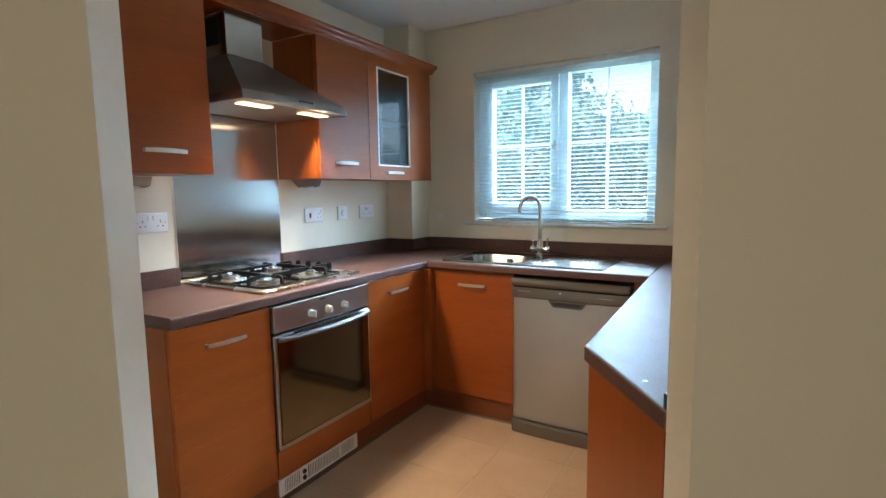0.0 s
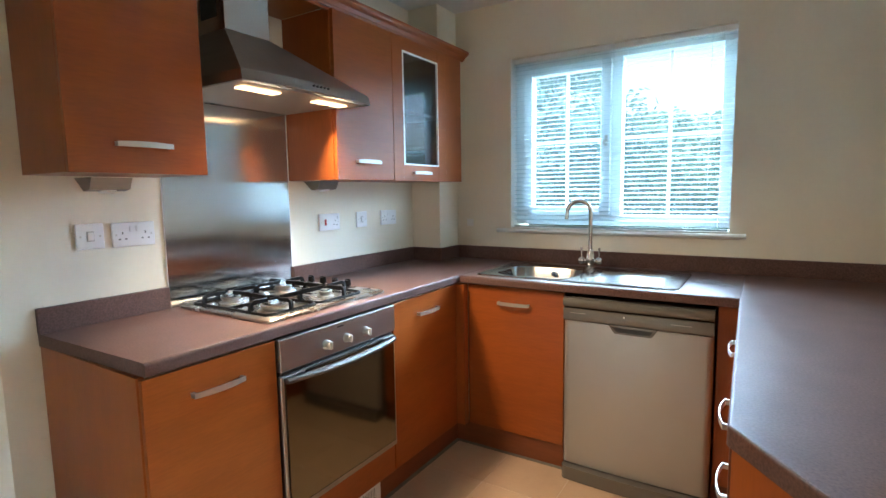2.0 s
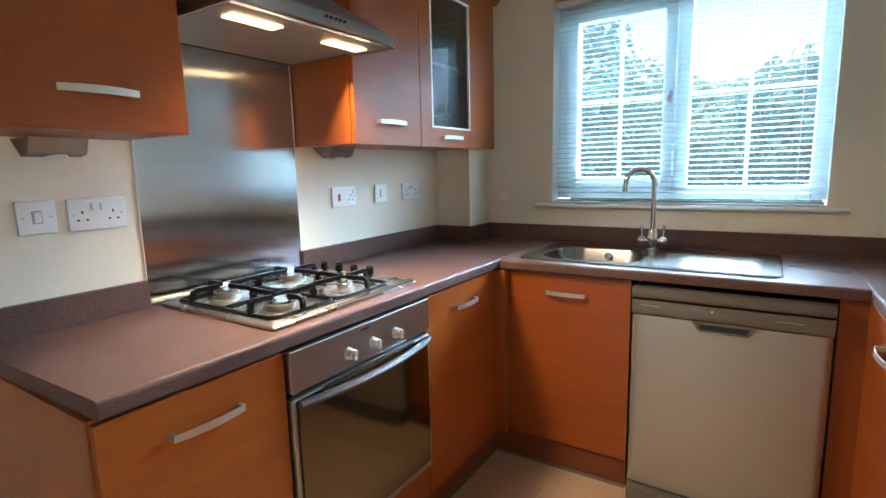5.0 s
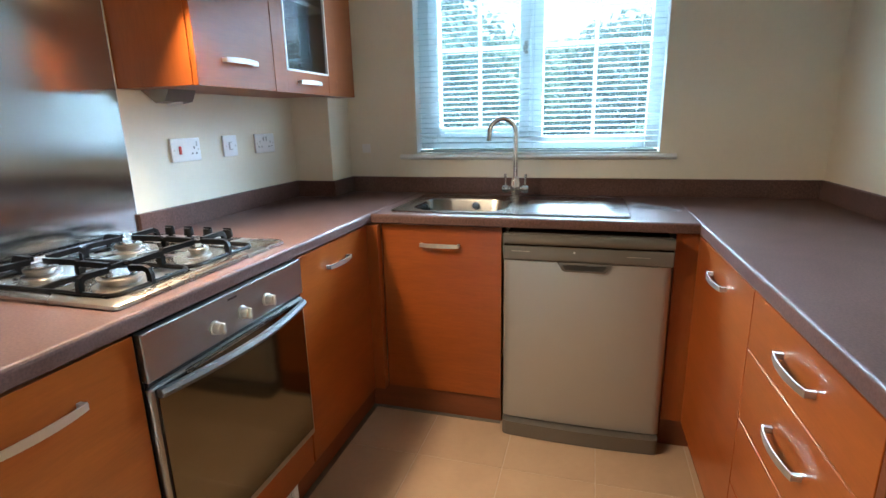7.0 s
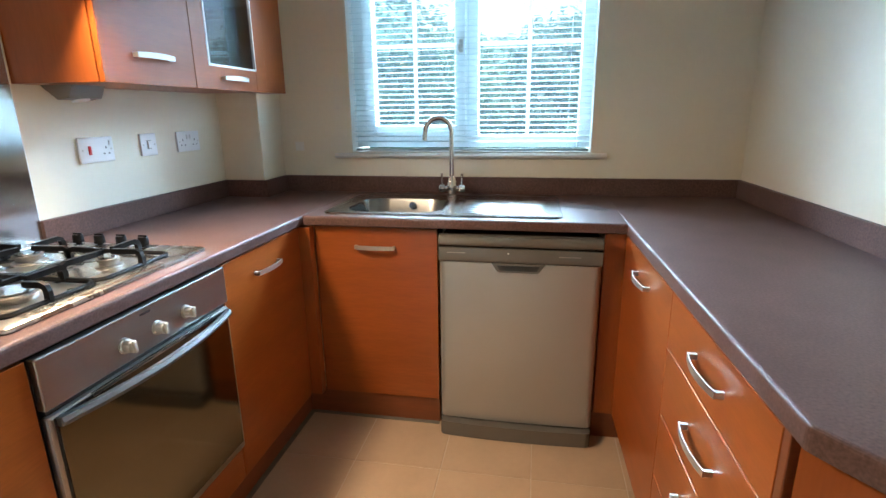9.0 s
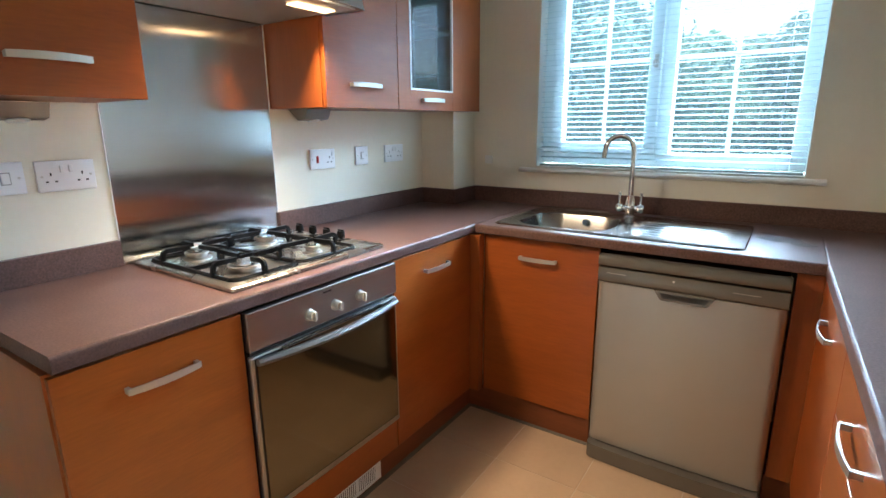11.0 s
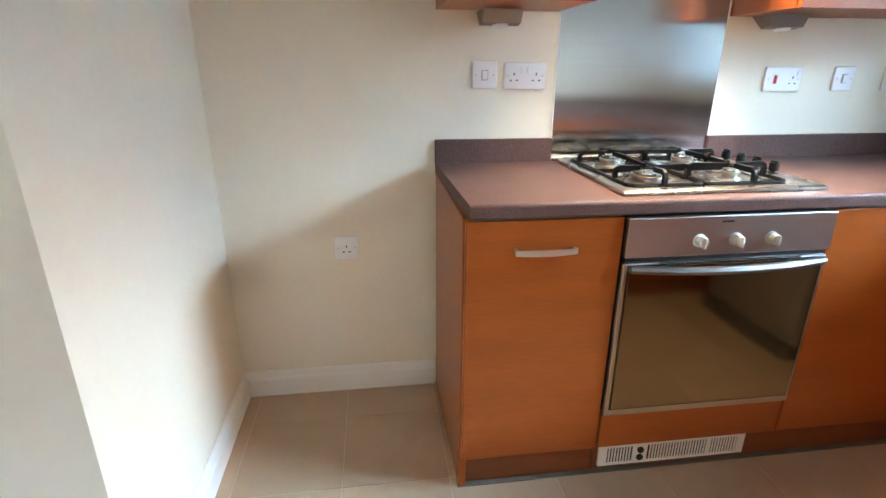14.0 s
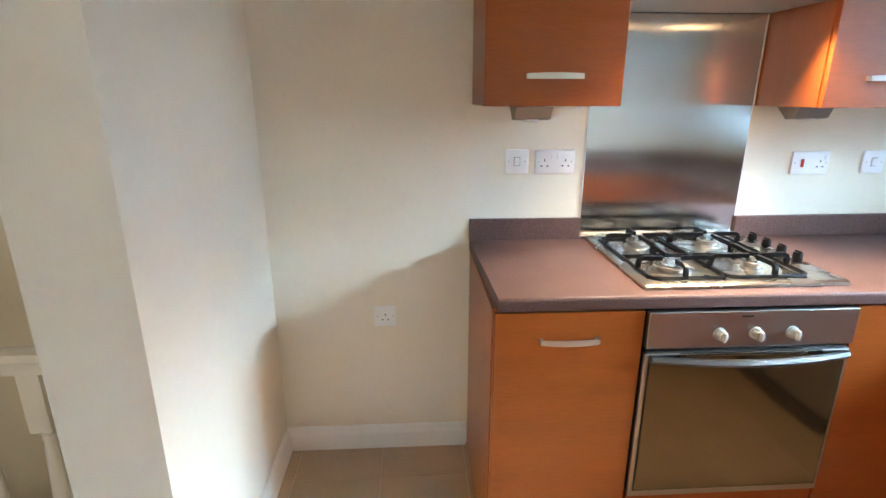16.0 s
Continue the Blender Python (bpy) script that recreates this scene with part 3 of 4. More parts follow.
part("side_panel", box(B(), 0.002, WX - 0.018, -1.2625, -1.2595, WB - 0.001, WTZ), WOOD_V, c2)
c3 = thing("glazed_wall_cabinet", (0.14, -0.55, WB), "cherry wall cabinet with a framed glass door, closed", "cabinet")
g = B()
box(g, 0.002, WX - 0.02, -0.8455, -0.829, WB, WTZ)
box(g, 0.002, WX - 0.02, -0.361, -0.345, WB, WTZ)
box(g, 0.002, WX - 0.02, -0.829, -0.361, WB, WB + 0.016)
box(g, 0.002, WX - 0.02, -0.829, -0.361, WTZ - 0.016, WTZ)
box(g, 0.002, 0.008, -0.829, -0.361, WB + 0.016, WTZ - 0.016)
part("carcass", g, WOOD_V, c3)
part("shelf", box(B(), 0.009, WX - 0.03, -0.828, -0.362, 1.76, 1.776), WOOD_V, c3)
G0, G1, GZ0, GZ1 = -0.760, -0.426, 1.485, 2.067
g = B()
box(g, WX - 0.018, WX, -0.844, G0, WB - 0.002, WTZ - 0.004, 0.001)
box(g, WX - 0.018, WX, G1, -0.345, WB - 0.002, WTZ - 0.004, 0.001)
box(g, WX - 0.0175, WX - 0.0005, G0, G1, WB - 0.002, GZ0, 0.001)
box(g, WX - 0.0175, WX - 0.0005, G0, G1, GZ1, WTZ - 0.004, 0.001)
d = part("door", g, WOOD_H, c3)
g = B()
for a, b_, z0, z1 in ((G0, G0 + 0.008, GZ0, GZ1), (G1 - 0.008, G1, GZ0, GZ1), (G0 + 0.008, G1 - 0.008, GZ0, GZ0 + 0.008), (G0 + 0.008, G1 - 0.008, GZ1 - 0.008, GZ1)):
    box(g, WX - 0.010, WX + 0.0025, a, b_, z0, z1)
part("glass_bead", g, PLASTIC_W, d, "pale metal bead round the glass")
part("glass_pane", box(B(), WX - 0.012, WX - 0.007, G0, G1, GZ0, GZ1), CAB_PANE, d, "dark smoky cabinet glass")
part("handle", handle(B(), lambda s, h, w: (WX + w, -0.604 + s, 1.444 + h)), NICKEL, d, "brushed nickel bow handle", True)
c4 = thing("filler_cabinet", (0.2, -0.17, WB), "cherry veneer filler panel between cabinet and window wall", "cabinet")
part("front_panel", box(B(), WX - 0.022, WX - 0.004, -0.343, -0.158, WB, WTZ, 0.001), WOOD_V, c4)
part("bottom_panel", box(B(), 0.213, WX - 0.031, -0.343, -0.158, WB, WB + 0.016), WOOD_V, c4)

cor = thing("cornice", (0.3, -1.2, WTZ), "cherry moulded cornice above the wall cabinets", "cornice")
CP = [(0.0, 0.0), (0.012, 0.0), (0.016, 0.006), (0.022, 0.010), (0.034, 0.026), (0.048, 0.036), (0.054, 0.044), (0.054, 0.062), (0.0, 0.062)]
part("moulding", extrude_profile(B(), CP, lambda u, v, w: (WX - 0.016 + u, w, WTZ - 0.002 + v * 0.85), -2.31, -0.125), WOOD_H, cor)
part("top_board", box(B(), 0.001, WX - 0.031, -1.883, -1.264, WTZ + 0.001, WTZ + 0.017), WOOD_V, cor)
part("bridging_panel", box(B(), WX - 0.030, WX - 0.0165, -1.877, -1.264, WTZ - 0.012, WTZ + 0.05), WOOD_H, cor)

SEAL = mat("grey_sealant", (0.16, 0.145, 0.12), 0.6, vary=0.3, scale=12)
solid("trim_1", box(B(), 0.5585, 0.578, -2.30, -0.665, -0.001, 0.003, 0.001), SEAL, "grey sealant strip at the plinth", "sealant")
solid("trim_2", box(B(), 0.5785, 1.152, -0.682, -0.6625, -0.001, 0.003, 0.001), SEAL, "grey sealant strip at the plinth", "sealant")
for mx, my in ((2.070, -2.127), (2.119, -2.180)):
    o = thing("screw_cap", (mx, my, TOP), "small white oval screw cap on the worktop", "screw cap", "worktop screw caps")
    part("cap", lathe(B(), (mx, my, TOP + 0.0003), [(0.006, 0), (0.0055, 0.001), (0.001, 0.0014)], 14), PLASTIC_W, o, smooth=True)

# ---- splashback and hood ----
splash = thing("splashback", (0.0, -1.574, TOP), "brushed stainless steel splashback behind the hob", "splashback")
part("steel_panel", box(B(), 0.0005, 0.005, -1.878, -1.270, TOP + 0.001, 1.74, 0.0008), STEEL_B, splash)
for y in (-1.8795, -1.2715):
    part("edge_trim", box(B(), 0.0005, 0.0058, y, y + 0.003, TOP + 0.001, 1.74, 0.0006), PLASTIC_W, splash, "thin pale edge trim")
part("bottom_trim", box(B(), 0.0051, 0.016, -1.876, -1.2745, TOP + 0.0008, TOP + 0.014, 0.002), HOB_STEEL, splash, "steel strip along the worktop")
hood = thing("cooker_hood", (0.25, -1.546, 1.70), "stainless steel chimney cooker hood with both lamps lit", "cooker hood")
H0, H1, HZ = -1.858, -1.230, 1.706
CH0, CH1 = -1.742, -1.540
nseg = 12


def hood_ring(z, y0, y1, xf, bow):
    pts = [(0.006, y0, z)]
    for i in range(nseg + 1):
        t = i / nseg
        pts.append((xf + bow * (4 * t * (1 - t)), y0 + (y1 - y0) * t, z))
    return pts + [(0.006, y1, z)]


h = B()
r = bridge(h, [hood_ring(HZ + 0.006, H0 + 0.02, H1 - 0.02, 0.468, 0.022), hood_ring(HZ, H0 + 0.004, H1 - 0.004, 0.484, 0.026), hood_ring(HZ + 0.002, H0, H1, 0.488, 0.027), hood_ring(HZ + 0.036, H0 + 0.002, H1 - 0.002, 0.480, 0.027), hood_ring(HZ + 0.042, H0 + 0.006, H1 - 0.006, 0.474, 0.026),
               hood_ring(1.935, CH0, CH1, 0.252, 0.0)])
h.faces.new(r[-1])
bmesh.ops.recalc_face_normals(h, faces=h.faces)
part("canopy", h, HOOD_STEEL, hood, smooth=True)
part("filter_panel", box(B(), 0.008, 0.462, H0 + 0.016, H1 - 0.016, HZ + 0.003, HZ + 0.010), DW, hood, "grey metal grease filter panel")
part("chimney", box(B(), 0.006, 0.250, CH0 + 0.002, CH1 - 0.002, 1.9355, 2.118, 0.002), STEEL, hood)
part("vent_slot", box(B(), 0.112, 0.206, CH0 + 0.0008, CH0 + 0.004, 1.985, 2.106), BLACK, hood, "dark vent opening in the chimney side")
part("chimney_rim", box(B(), 0.006, 0.251, CH0 + 0.001, CH1 - 0.001, 2.1185, 2.1215, 0.0008), CHROME, hood, "bright folded top edge")
for ly in (-1.71, -1.36):
    lens = part("lamp_lens", box(B(), 0.352, 0.402, ly - 0.08, ly + 0.08, HZ - 0.0015, HZ + 0.0025, 0.0008), LAMP, hood, "lit warm rectangular lamp cover")
for i in range(5):
    part("button", cyl(B(), (0.500, -1.572 + 0.018 * i, HZ + 0.024), (0.5155, -1.572 + 0.018 * i, HZ + 0.024), 0.0042, seg=12), BLACK, hood)

# ---- hob ----
hob = thing("gas_hob", (0.29, -1.56, TOP), "stainless steel four-burner gas hob with black pan supports", "hob")
HX0, HX1, HY0, HY1 = 0.032, 0.556, -1.862, -1.247
pl = B()


def hob_ring(z, dx0, dx1, dy0, dy1, r):
    return [(x, y, TOP + z) for x, y in rounded(HX0 + dx0, HX1 - dx1, HY0 + dy0, HY1 - dy1, r)]


r = bridge(pl, [hob_ring(0.0004, 0.003, 0.003, 0.003, 0.003, 0.010), hob_ring(0.003, 0.0, 0.0, 0.0, 0.0, 0.012), hob_ring(0.010, 0.001, 0.001, 0.001, 0.001, 0.012), hob_ring(0.0135, 0.006, 0.006, 0.006, 0.006, 0.012),
                hob_ring(0.0135, 0.030, 0.034, 0.030, 0.070, 0.03), hob_ring(0.0125, 0.034, 0.038, 0.034, 0.076, 0.032), hob_ring(0.0075, 0.044, 0.048, 0.044, 0.088, 0.036)])
pl.faces.new(r[-1])
part("hob_plate", pl, HOB_STEEL, hob, smooth=True)
BURN = [(0.418, -1.722, 0.050), (0.405, -1.452, 0.027), (0.150, -1.715, 0.036), (0.150, -1.452, 0.036)]
for x, y, rr in BURN:
    b_ = part("burner", lathe(B(), (x, y, TOP + 0.0075), [(rr * 1.25, 0), (rr * 1.2, 0.003), (rr * 0.86, 0.006), (rr * 0.84, 0.014), (rr * 1.0, 0.016), (rr * 1.02, 0.022), (rr * 0.95, 0.0235), (0.004, 0.0235)]), BURNER, hob, "round aluminium gas burner", True)
    part("burner_cap", lathe(B(), (x, y, TOP + 0.0312), [(rr * 0.80, 0), (rr * 0.86, 0.003), (rr * 0.80, 0.006), (0.003, 0.0065)]), BURNER_CAP, b_, "", True)


def blade(bm, points, half, low, high):
    """A flat iron finger along a line of points, upright in section; low and high say how far it reaches below and above."""
    pts = [Vector(p) for p in points]
    flat = Vector((pts[-1].x - pts[0].x, pts[-1].y - pts[0].y, 0)).normalized()
    side = Vector((-flat.y, flat.x, 0)) * half
    rings = []
    for i_, p_ in enumerate(pts):
        d = (pts[min(i_ + 1, len(pts) - 1)] - pts[max(i_ - 1, 0)]).normalized()
        up = d.cross(Vector((-flat.y, flat.x, 0))) * -1.0
        up = up if up.z > 0 or abs(d.z) > 0.9 else -up
        if abs(d.z) > 0.9:
            up = -flat
        rings.append([p_ - side - up * low, p_ + side - up * low, p_ + side + up * high, p_ - side + up * high])
    made = bridge(bm, rings)
    bm.faces.new(made[0][::-1])
    bm.faces.new(made[-1])


for ya, yb in ((-1.826, -1.597), (-1.591, -1.342)):
    s = B()
    xa, xb, zl, zt = 0.068, 0.508, TOP + 0.0165, TOP + 0.052
    xm = (xa + xb) / 2
    # low frame with raised fingers over each burner
    rim = [(x, y, zl) for x, y in rounded(xa, xb, ya, yb, 0.03, 4)]
    tube(s, rim + rim[:2], 0.0062, 6)
    blade(s, [(xm, ya, zl), (xm, yb, zl)], 0.0045, 0.006, 0.006)
    for bx, by, rr in BURN:
        if not ya < by < yb:
            continue
        for dx, dy in ((1, 0), (-1, 0), (0, 1), (0, -1)):
            if dx:
                far = ((xb if dx > 0 else xm) if bx > 0.3 else (xm if dx > 0 else xa), by)
            else:
                far = (bx, yb if dy > 0 else ya)
            near = (bx + dx * rr * 0.62, by + dy * rr * 0.62)
            mid = (far[0] - dx * 0.014, far[1] - dy * 0.014)
            bend = (far[0] - dx * 0.004, far[1] - dy * 0.004)
            blade(s, [(*far, zl - 0.003), (*far, zt - 0.014), (*bend, zt - 0.005), (*mid, zt), (*near, zt - 0.002)], 0.0056, 0.0075, 0.0065)
    for fx, fy in ((xa + 0.02, ya), (xa + 0.02, yb), (xb - 0.02, yb), (xb - 0.02, ya)):
        cyl(s, (fx, fy, TOP + 0.007), (fx, fy, TOP + 0.018), 0.006, seg=8)
    bmesh.ops.recalc_face_normals(s, faces=s.faces)
    part("pan_support", s, IRON, hob, "black cast-iron pan support", False)
for x in (0.140, 0.216, 0.292, 0.368):
    kb = lathe(B(), (x, -1.278, TOP + 0.0128), [(0.0145, 0), (0.0145, 0.002), (0.0075, 0.0025), (0.0075, 0.008), (0.0155, 0.0085), (0.0145, 0.030), (0.0125, 0.033), (0.002, 0.033)], 20)
    box(kb, x - 0.0145, x + 0.0145, -1.281, -1.275, TOP + 0.044, TOP + 0.0505, 0.002)
    part("control_knob", kb, IRON, hob, "black control knob", True)

# ---- oven ----
ov = thing("built_in_oven", (0.3, -1.576, 0.27), "stainless steel single oven with mirrored black glass door, closed", "oven")
O0, O1, OX = -1.864, -1.254, 0.608
part("oven_body", box(B(), 0.05, OX - 0.024, O0 + 0.006, O1 - 0.006, 0.246, 0.860), BLACK, ov)
part("control_panel", box(B(), OX - 0.022, OX, O0, O1, 0.752, 0.865, 0.004), STEEL_F, ov)
dr = part("oven_door", box(B(), OX - 0.022, OX - 0.002, O0, O1, 0.242, 0.738, 0.006), STEEL_F, ov)
part("glass_seal", box(B(), OX - 0.003, OX - 0.001, O0 + 0.012, O1 - 0.012, 0.266, 0.732), BLACK, dr)
part("door_glass", box(B(), OX - 0.0008, OX + 0.003, O0 + 0.016, O1 - 0.016, 0.271, 0.728, 0.0015), OVEN_GLASS, dr, "mirror-dark oven glass")
part("vent_gap", box(B(), OX - 0.023, OX - 0.012, O0 + 0.008, O1 - 0.008, 0.738, 0.753), BLACK, ov)
tr = part("top_trim", box(B(), OX - 0.002, OX + 0.006, O0 + 0.10, O1 - 0.09, 0.7285, 0.7375, 0.001), CHROME, dr, "bright trim strip above the glass")
for a, b_ in ((-1.745, -1.69), (-1.665, -1.585), (-1.555, -1.47), (-1.45, -1.39)):
    part("vent_slot", box(B(), OX + 0.0055, OX + 0.0066, a, b_, 0.7315, 0.7350), BLACK, dr)
hd = B()
rings = []
for i in range(17):
    t = -1 + i / 8
    y = (O0 + O1) / 2 + t * 0.290
    w = OX + 0.012 + 0.036 * (1 - t * t)
    zz = 0.724
    rings.append([(w - 0.008, y, zz - 0.011), (w + 0.002, y, zz - 0.010), (w + 0.007, y, zz), (w + 0.002, y, zz + 0.010), (w - 0.008, y, zz + 0.011)])
made = bridge(hd, rings)
hd.faces.new(made[0][::-1])
hd.faces.new(made[-1])
for t in (-1, 1):
    yc = (O0 + O1) / 2 + t * 0.282
    box(hd, OX + 0.001, OX + 0.016, yc - 0.009, yc + 0.009, 0.715, 0.733, 0.002)
bmesh.ops.recalc_face_normals(hd, faces=hd.faces)
part("handle", hd, BAR_STEEL, dr, "bowed brushed metal bar handle", True)
for y in (-1.657, -1.552, -1.445):
    kb = lathe(B(), (OX, y, 0.796), [(0.0185, 0.0), (0.0185, 0.004), (0.015, 0.006), (0.0145, 0.02), (0.0125, 0.024), (0.002, 0.024)], 24, "x")
    box(kb, OX + 0.018, OX + 0.032, y - 0.0045, y + 0.0045, 0.7815, 0.8105, 0.003)
    part("control_knob", kb, PLASTIC_G, ov, "pale grey control knob", True)
part("badge", box(B(), OX - 0.001, OX + 0.0008, -1.60, -1.566, 0.845, 0.850), BLACK, ov)

house = thing("oven_housing", (0.3, -1.576, 0.0), "cherry veneer panel under the oven", "cabinet")
part("front_panel", box(B(), DOOR - 0.018, DOOR, O0 + 0.002, O1 - 0.002, 0.116, 0.238, 0.0015), WOOD_H, house)

part("side_strip", box(B(), DOOR - 0.05, DOOR - 0.019, O0 - 0.004, O0 + 0.0, 0.116, 0.868), WOOD_V, house)
part("side_strip", box(B(), DOOR - 0.05, DOOR - 0.019, O1 - 0.0, O1 + 0.003, 0.116, 0.868), WOOD_V, house)

heater = thing("plinth_heater", (0.55, -1.56, 0.0), "pale grey slatted plinth heater with two dark switches", "heater")
V0, V1, VX = -1.842, -1.334, 0.5585
part("backing", box(B(), VX, VX + 0.006, V0 + 0.004, V1 - 0.004, 0.022, 0.092), BLACK, heater)
f = B()
box(f, VX, VX + 0.010, V0, V1, 0.018, 0.027, 0.001)
box(f, VX, VX + 0.010, V0, V1, 0.086, 0.095, 0.001)
for a, b_ in ((V0, V0 + 0.028), (V1 - 0.026, V1), (V0 + 0.115, V0 + 0.165), (V1 - 0.135, V1 - 0.120)):
    box(f, VX, VX + 0.0095, a, b_, 0.0272, 0.0858)
part("frame", f, PLASTIC_W, heater)
y = V0 + 0.034
while y < V1 - 0.030:
    if not (V0 + 0.108 < y < V0 + 0.168 or V1 - 0.14 < y < V1 - 0.117):
        part("slat", box(B(), VX + 0.006, VX + 0.0085, y, y + 0.0044, 0.027, 0.086), PLASTIC_W, heater)
    y += 0.0100
for z in (0.042, 0.071):
    part("switch", cyl(B(), (VX + 0.009, V0 + 0.140, z), (VX + 0.015, V0 + 0.140, z), 0.011, seg=16), BLACK, heater)

# ---- dishwasher ----
dw = thing("dishwasher", (1.47, -0.4, 0), "freestanding silver dishwasher with grey control fascia, closed", "dishwasher")
D0, D1, DY = 1.167, 1.779, -0.718
part("cabinet_body", box(B(), D0 + 0.004, D1 - 0.004, DY + 0.031, -0.12, 0.0, 0.845, 0.003), DW_TOP, dw)


def bowed(x0, x1, back, front, bow, r):
    """Plan outline of a panel with a gently bowed front and rounded corners."""
    pts = [(x1, back), (x0, back)]
    for k in range(7):
        a_ = math.pi / 2 * k / 6
        pts.append((x0 + r - r * math.cos(a_), front + r * 0.7 - r * 0.7 * math.sin(a_)))
    for k in range(1, 12):
        t = k / 12
        pts.append((x0 + r + (x1 - x0 - 2 * r) * t, front - bow * 4 * t * (1 - t)))
    for k in range(7):
        a_ = math.pi / 2 * (1 - k / 6)
        pts.append((x1 - r + r * math.cos(a_), front + r * 0.7 - r * 0.7 * math.sin(a_)))
    return pts


part("door_panel", prism(B(), bowed(D0, D1, DY + 0.03, DY, 0.006, 0.03), 0.070, 0.748), DW, dw, "silver painted door panel with rounded sides", True)
# fascia with a rolled top lip
FP = [(0.028, 0.0), (0.0, 0.0), (-0.005, 0.003), (-0.0075, 0.010), (-0.0085, 0.050), (-0.006, 0.057), (0.004, 0.058), (0.028, 0.058)]
part("control_fascia", extrude_profile(B(), FP, lambda u, v, w: (w, DY + u, 0.7495 + v), D0 + 0.001, D1 - 0.001), DW_TOP, dw, "grey plastic control fascia", True)
LP = [(0.028, 0.0)] + [(0.004 - 0.019 * math.sin(radians(a)) ** 0.8, 0.021 - 0.021 * math.cos(radians(a))) for a in range(10, 180, 14)] + [(0.028, 0.043)]
part("top_lip", extrude_profile(B(), LP, lambda u, v, w: (w, DY + u, 0.8115 + v), D0 + 0.001, D1 - 0.001), DW_TOP, dw, "rolled glossy top lip", True)
gr = B()
bridge_pts = [(1.372, 0.752), (1.392, 0.722), (1.400, 0.716), (1.545, 0.716), (1.553, 0.722), (1.573, 0.752)]
extrude_profile(gr, bridge_pts, lambda u, v, w: (u, w, v), DY - 0.0125, DY + 0.002)
part("grip", gr, DW_TOP, dw, "moulded finger grip")
gr = B()
extrude_profile(gr, [(1.392, 0.744), (1.404, 0.724), (1.541, 0.724), (1.553, 0.744)], lambda u, v, w: (u, w, v), DY - 0.0138, DY - 0.012)
part("grip_recess", gr, BLACK, dw)
part("kick_plate", prism(B(), bowed(D0 + 0.003, D1 - 0.003, DY + 0.03, DY - 0.034, 0.010, 0.03), 0.002, 0.064), DW_TOP, dw, "", True)
part("indicator", cyl(B(), (1.435, DY - 0.0085, 0.790), (1.435, DY - 0.006, 0.790), 0.004, seg=12), DW, dw)
part("lettering", box(B(), 1.20, 1.27, DY - 0.0084, DY - 0.0072, 0.786, 0.789), LAMP_BOX, dw)
part("lettering", box(B(), 1.62, 1.70, DY - 0.0084, DY - 0.0072, 0.782, 0.784), LAMP_BOX, dw)

# ---- sink and tap ----
sk = thing("kitchen_sink", (1.14, -0.4, TOP), "inset stainless steel sink with a ribbed drainer", "sink")
s = B()
X0, X1, Y0, Y1 = 0.664, 1.634, -0.648, -0.152
outer = [(x, y, TOP + 0.001) for x, y in rounded(X0, X1, Y0, Y1, 0.035)]
outer2 = [(x, y, TOP + 0.006) for x, y in rounded(X0 + 0.004, X1 - 0.004, Y0 + 0.004, Y1 - 0.004, 0.035)]
deck = [(x, y, TOP + 0.0045) for x, y in rounded(X0 + 0.02, X1 - 0.02, Y0 + 0.018, Y1 - 0.018, 0.035)]
bridge(s, [outer, outer2, deck])
bowl = rounded(0.735, 1.148, -0.605, -0.255, 0.11)
n = len(bowl)
ins = [s.verts.new(p) for p in [(x, y, TOP + 0.0045) for x, y in rounded(X0 + 0.02, 1.165, Y0 + 0.018, Y1 - 0.018, 0.035)]]
bw = [[s.verts.new((x, y, TOP + z)) for x, y in rounded(0.735 + d, 1.148 - d, -0.605 + d, -0.255 - d, 0.11 - d * 0.5)] for d, z in ((0, 0.004), (0.004, -0.003), (0.012, -0.10), (0.03, -0.138), (0.07, -0.146))]
for a, b_ in zip([ins] + bw, bw):
    for k_ in range(n):
        s.faces.new((a[k_], a[(k_ + 1) % n], b_[(k_ + 1) % n], b_[k_]))
s.faces.new(bw[-1])
bmesh.ops.recalc_face_normals(s, faces=s.faces)
part("sink_bowl", s, STEEL_S, sk, smooth=True)
dr_ = B()
NX, NY = 30, 110
dx0, dx1, dy0, dy1 = 1.165, X1 - 0.02, Y0 + 0.018, Y1 - 0.018
grid = []
for i in range(NX + 1):
    row = []
    for j in range(NY + 1):
        x, y = dx0 + (dx1 - dx0) * i / NX, dy0 + (dy1 - dy0) * j / NY
        a = min(1, max(0, (x - dx0 - 0.03) / 0.05)) * min(1, max(0, (dx1 - 0.03 - x) / 0.05)) * min(1, max(0, (y - dy0 - 0.035) / 0.02)) * min(1, max(0, (dy1 - 0.075 - y) / 0.02))
        row.append(dr_.verts.new((x, y, TOP + 0.0045 + a * (0.0040 * abs(math.sin((y - dy0) * math.pi / 0.047)) - 0.002))))
    grid.append(row)
for i in range(NX):
    for j in range(NY):
        dr_.faces.new((grid[i][j], grid[i + 1][j], grid[i + 1][j + 1], grid[i][j + 1]))
part("drainer", dr_, STEEL_S, sk, "ribbed steel drainer", True)
wst = part("waste", lathe(B(), (0.94, -0.43, TOP - 0.1455), [(0.042, 0), (0.042, 0.003), (0.030, 0.004), (0.028, 0.001), (0.003, 0.001)]), CHROME, sk, "", True)
part("overflow", cyl(B(), (0.958, -0.278, TOP - 0.026), (0.958, -0.266, TOP - 0.026), 0.016, seg=16), CHROME, sk)
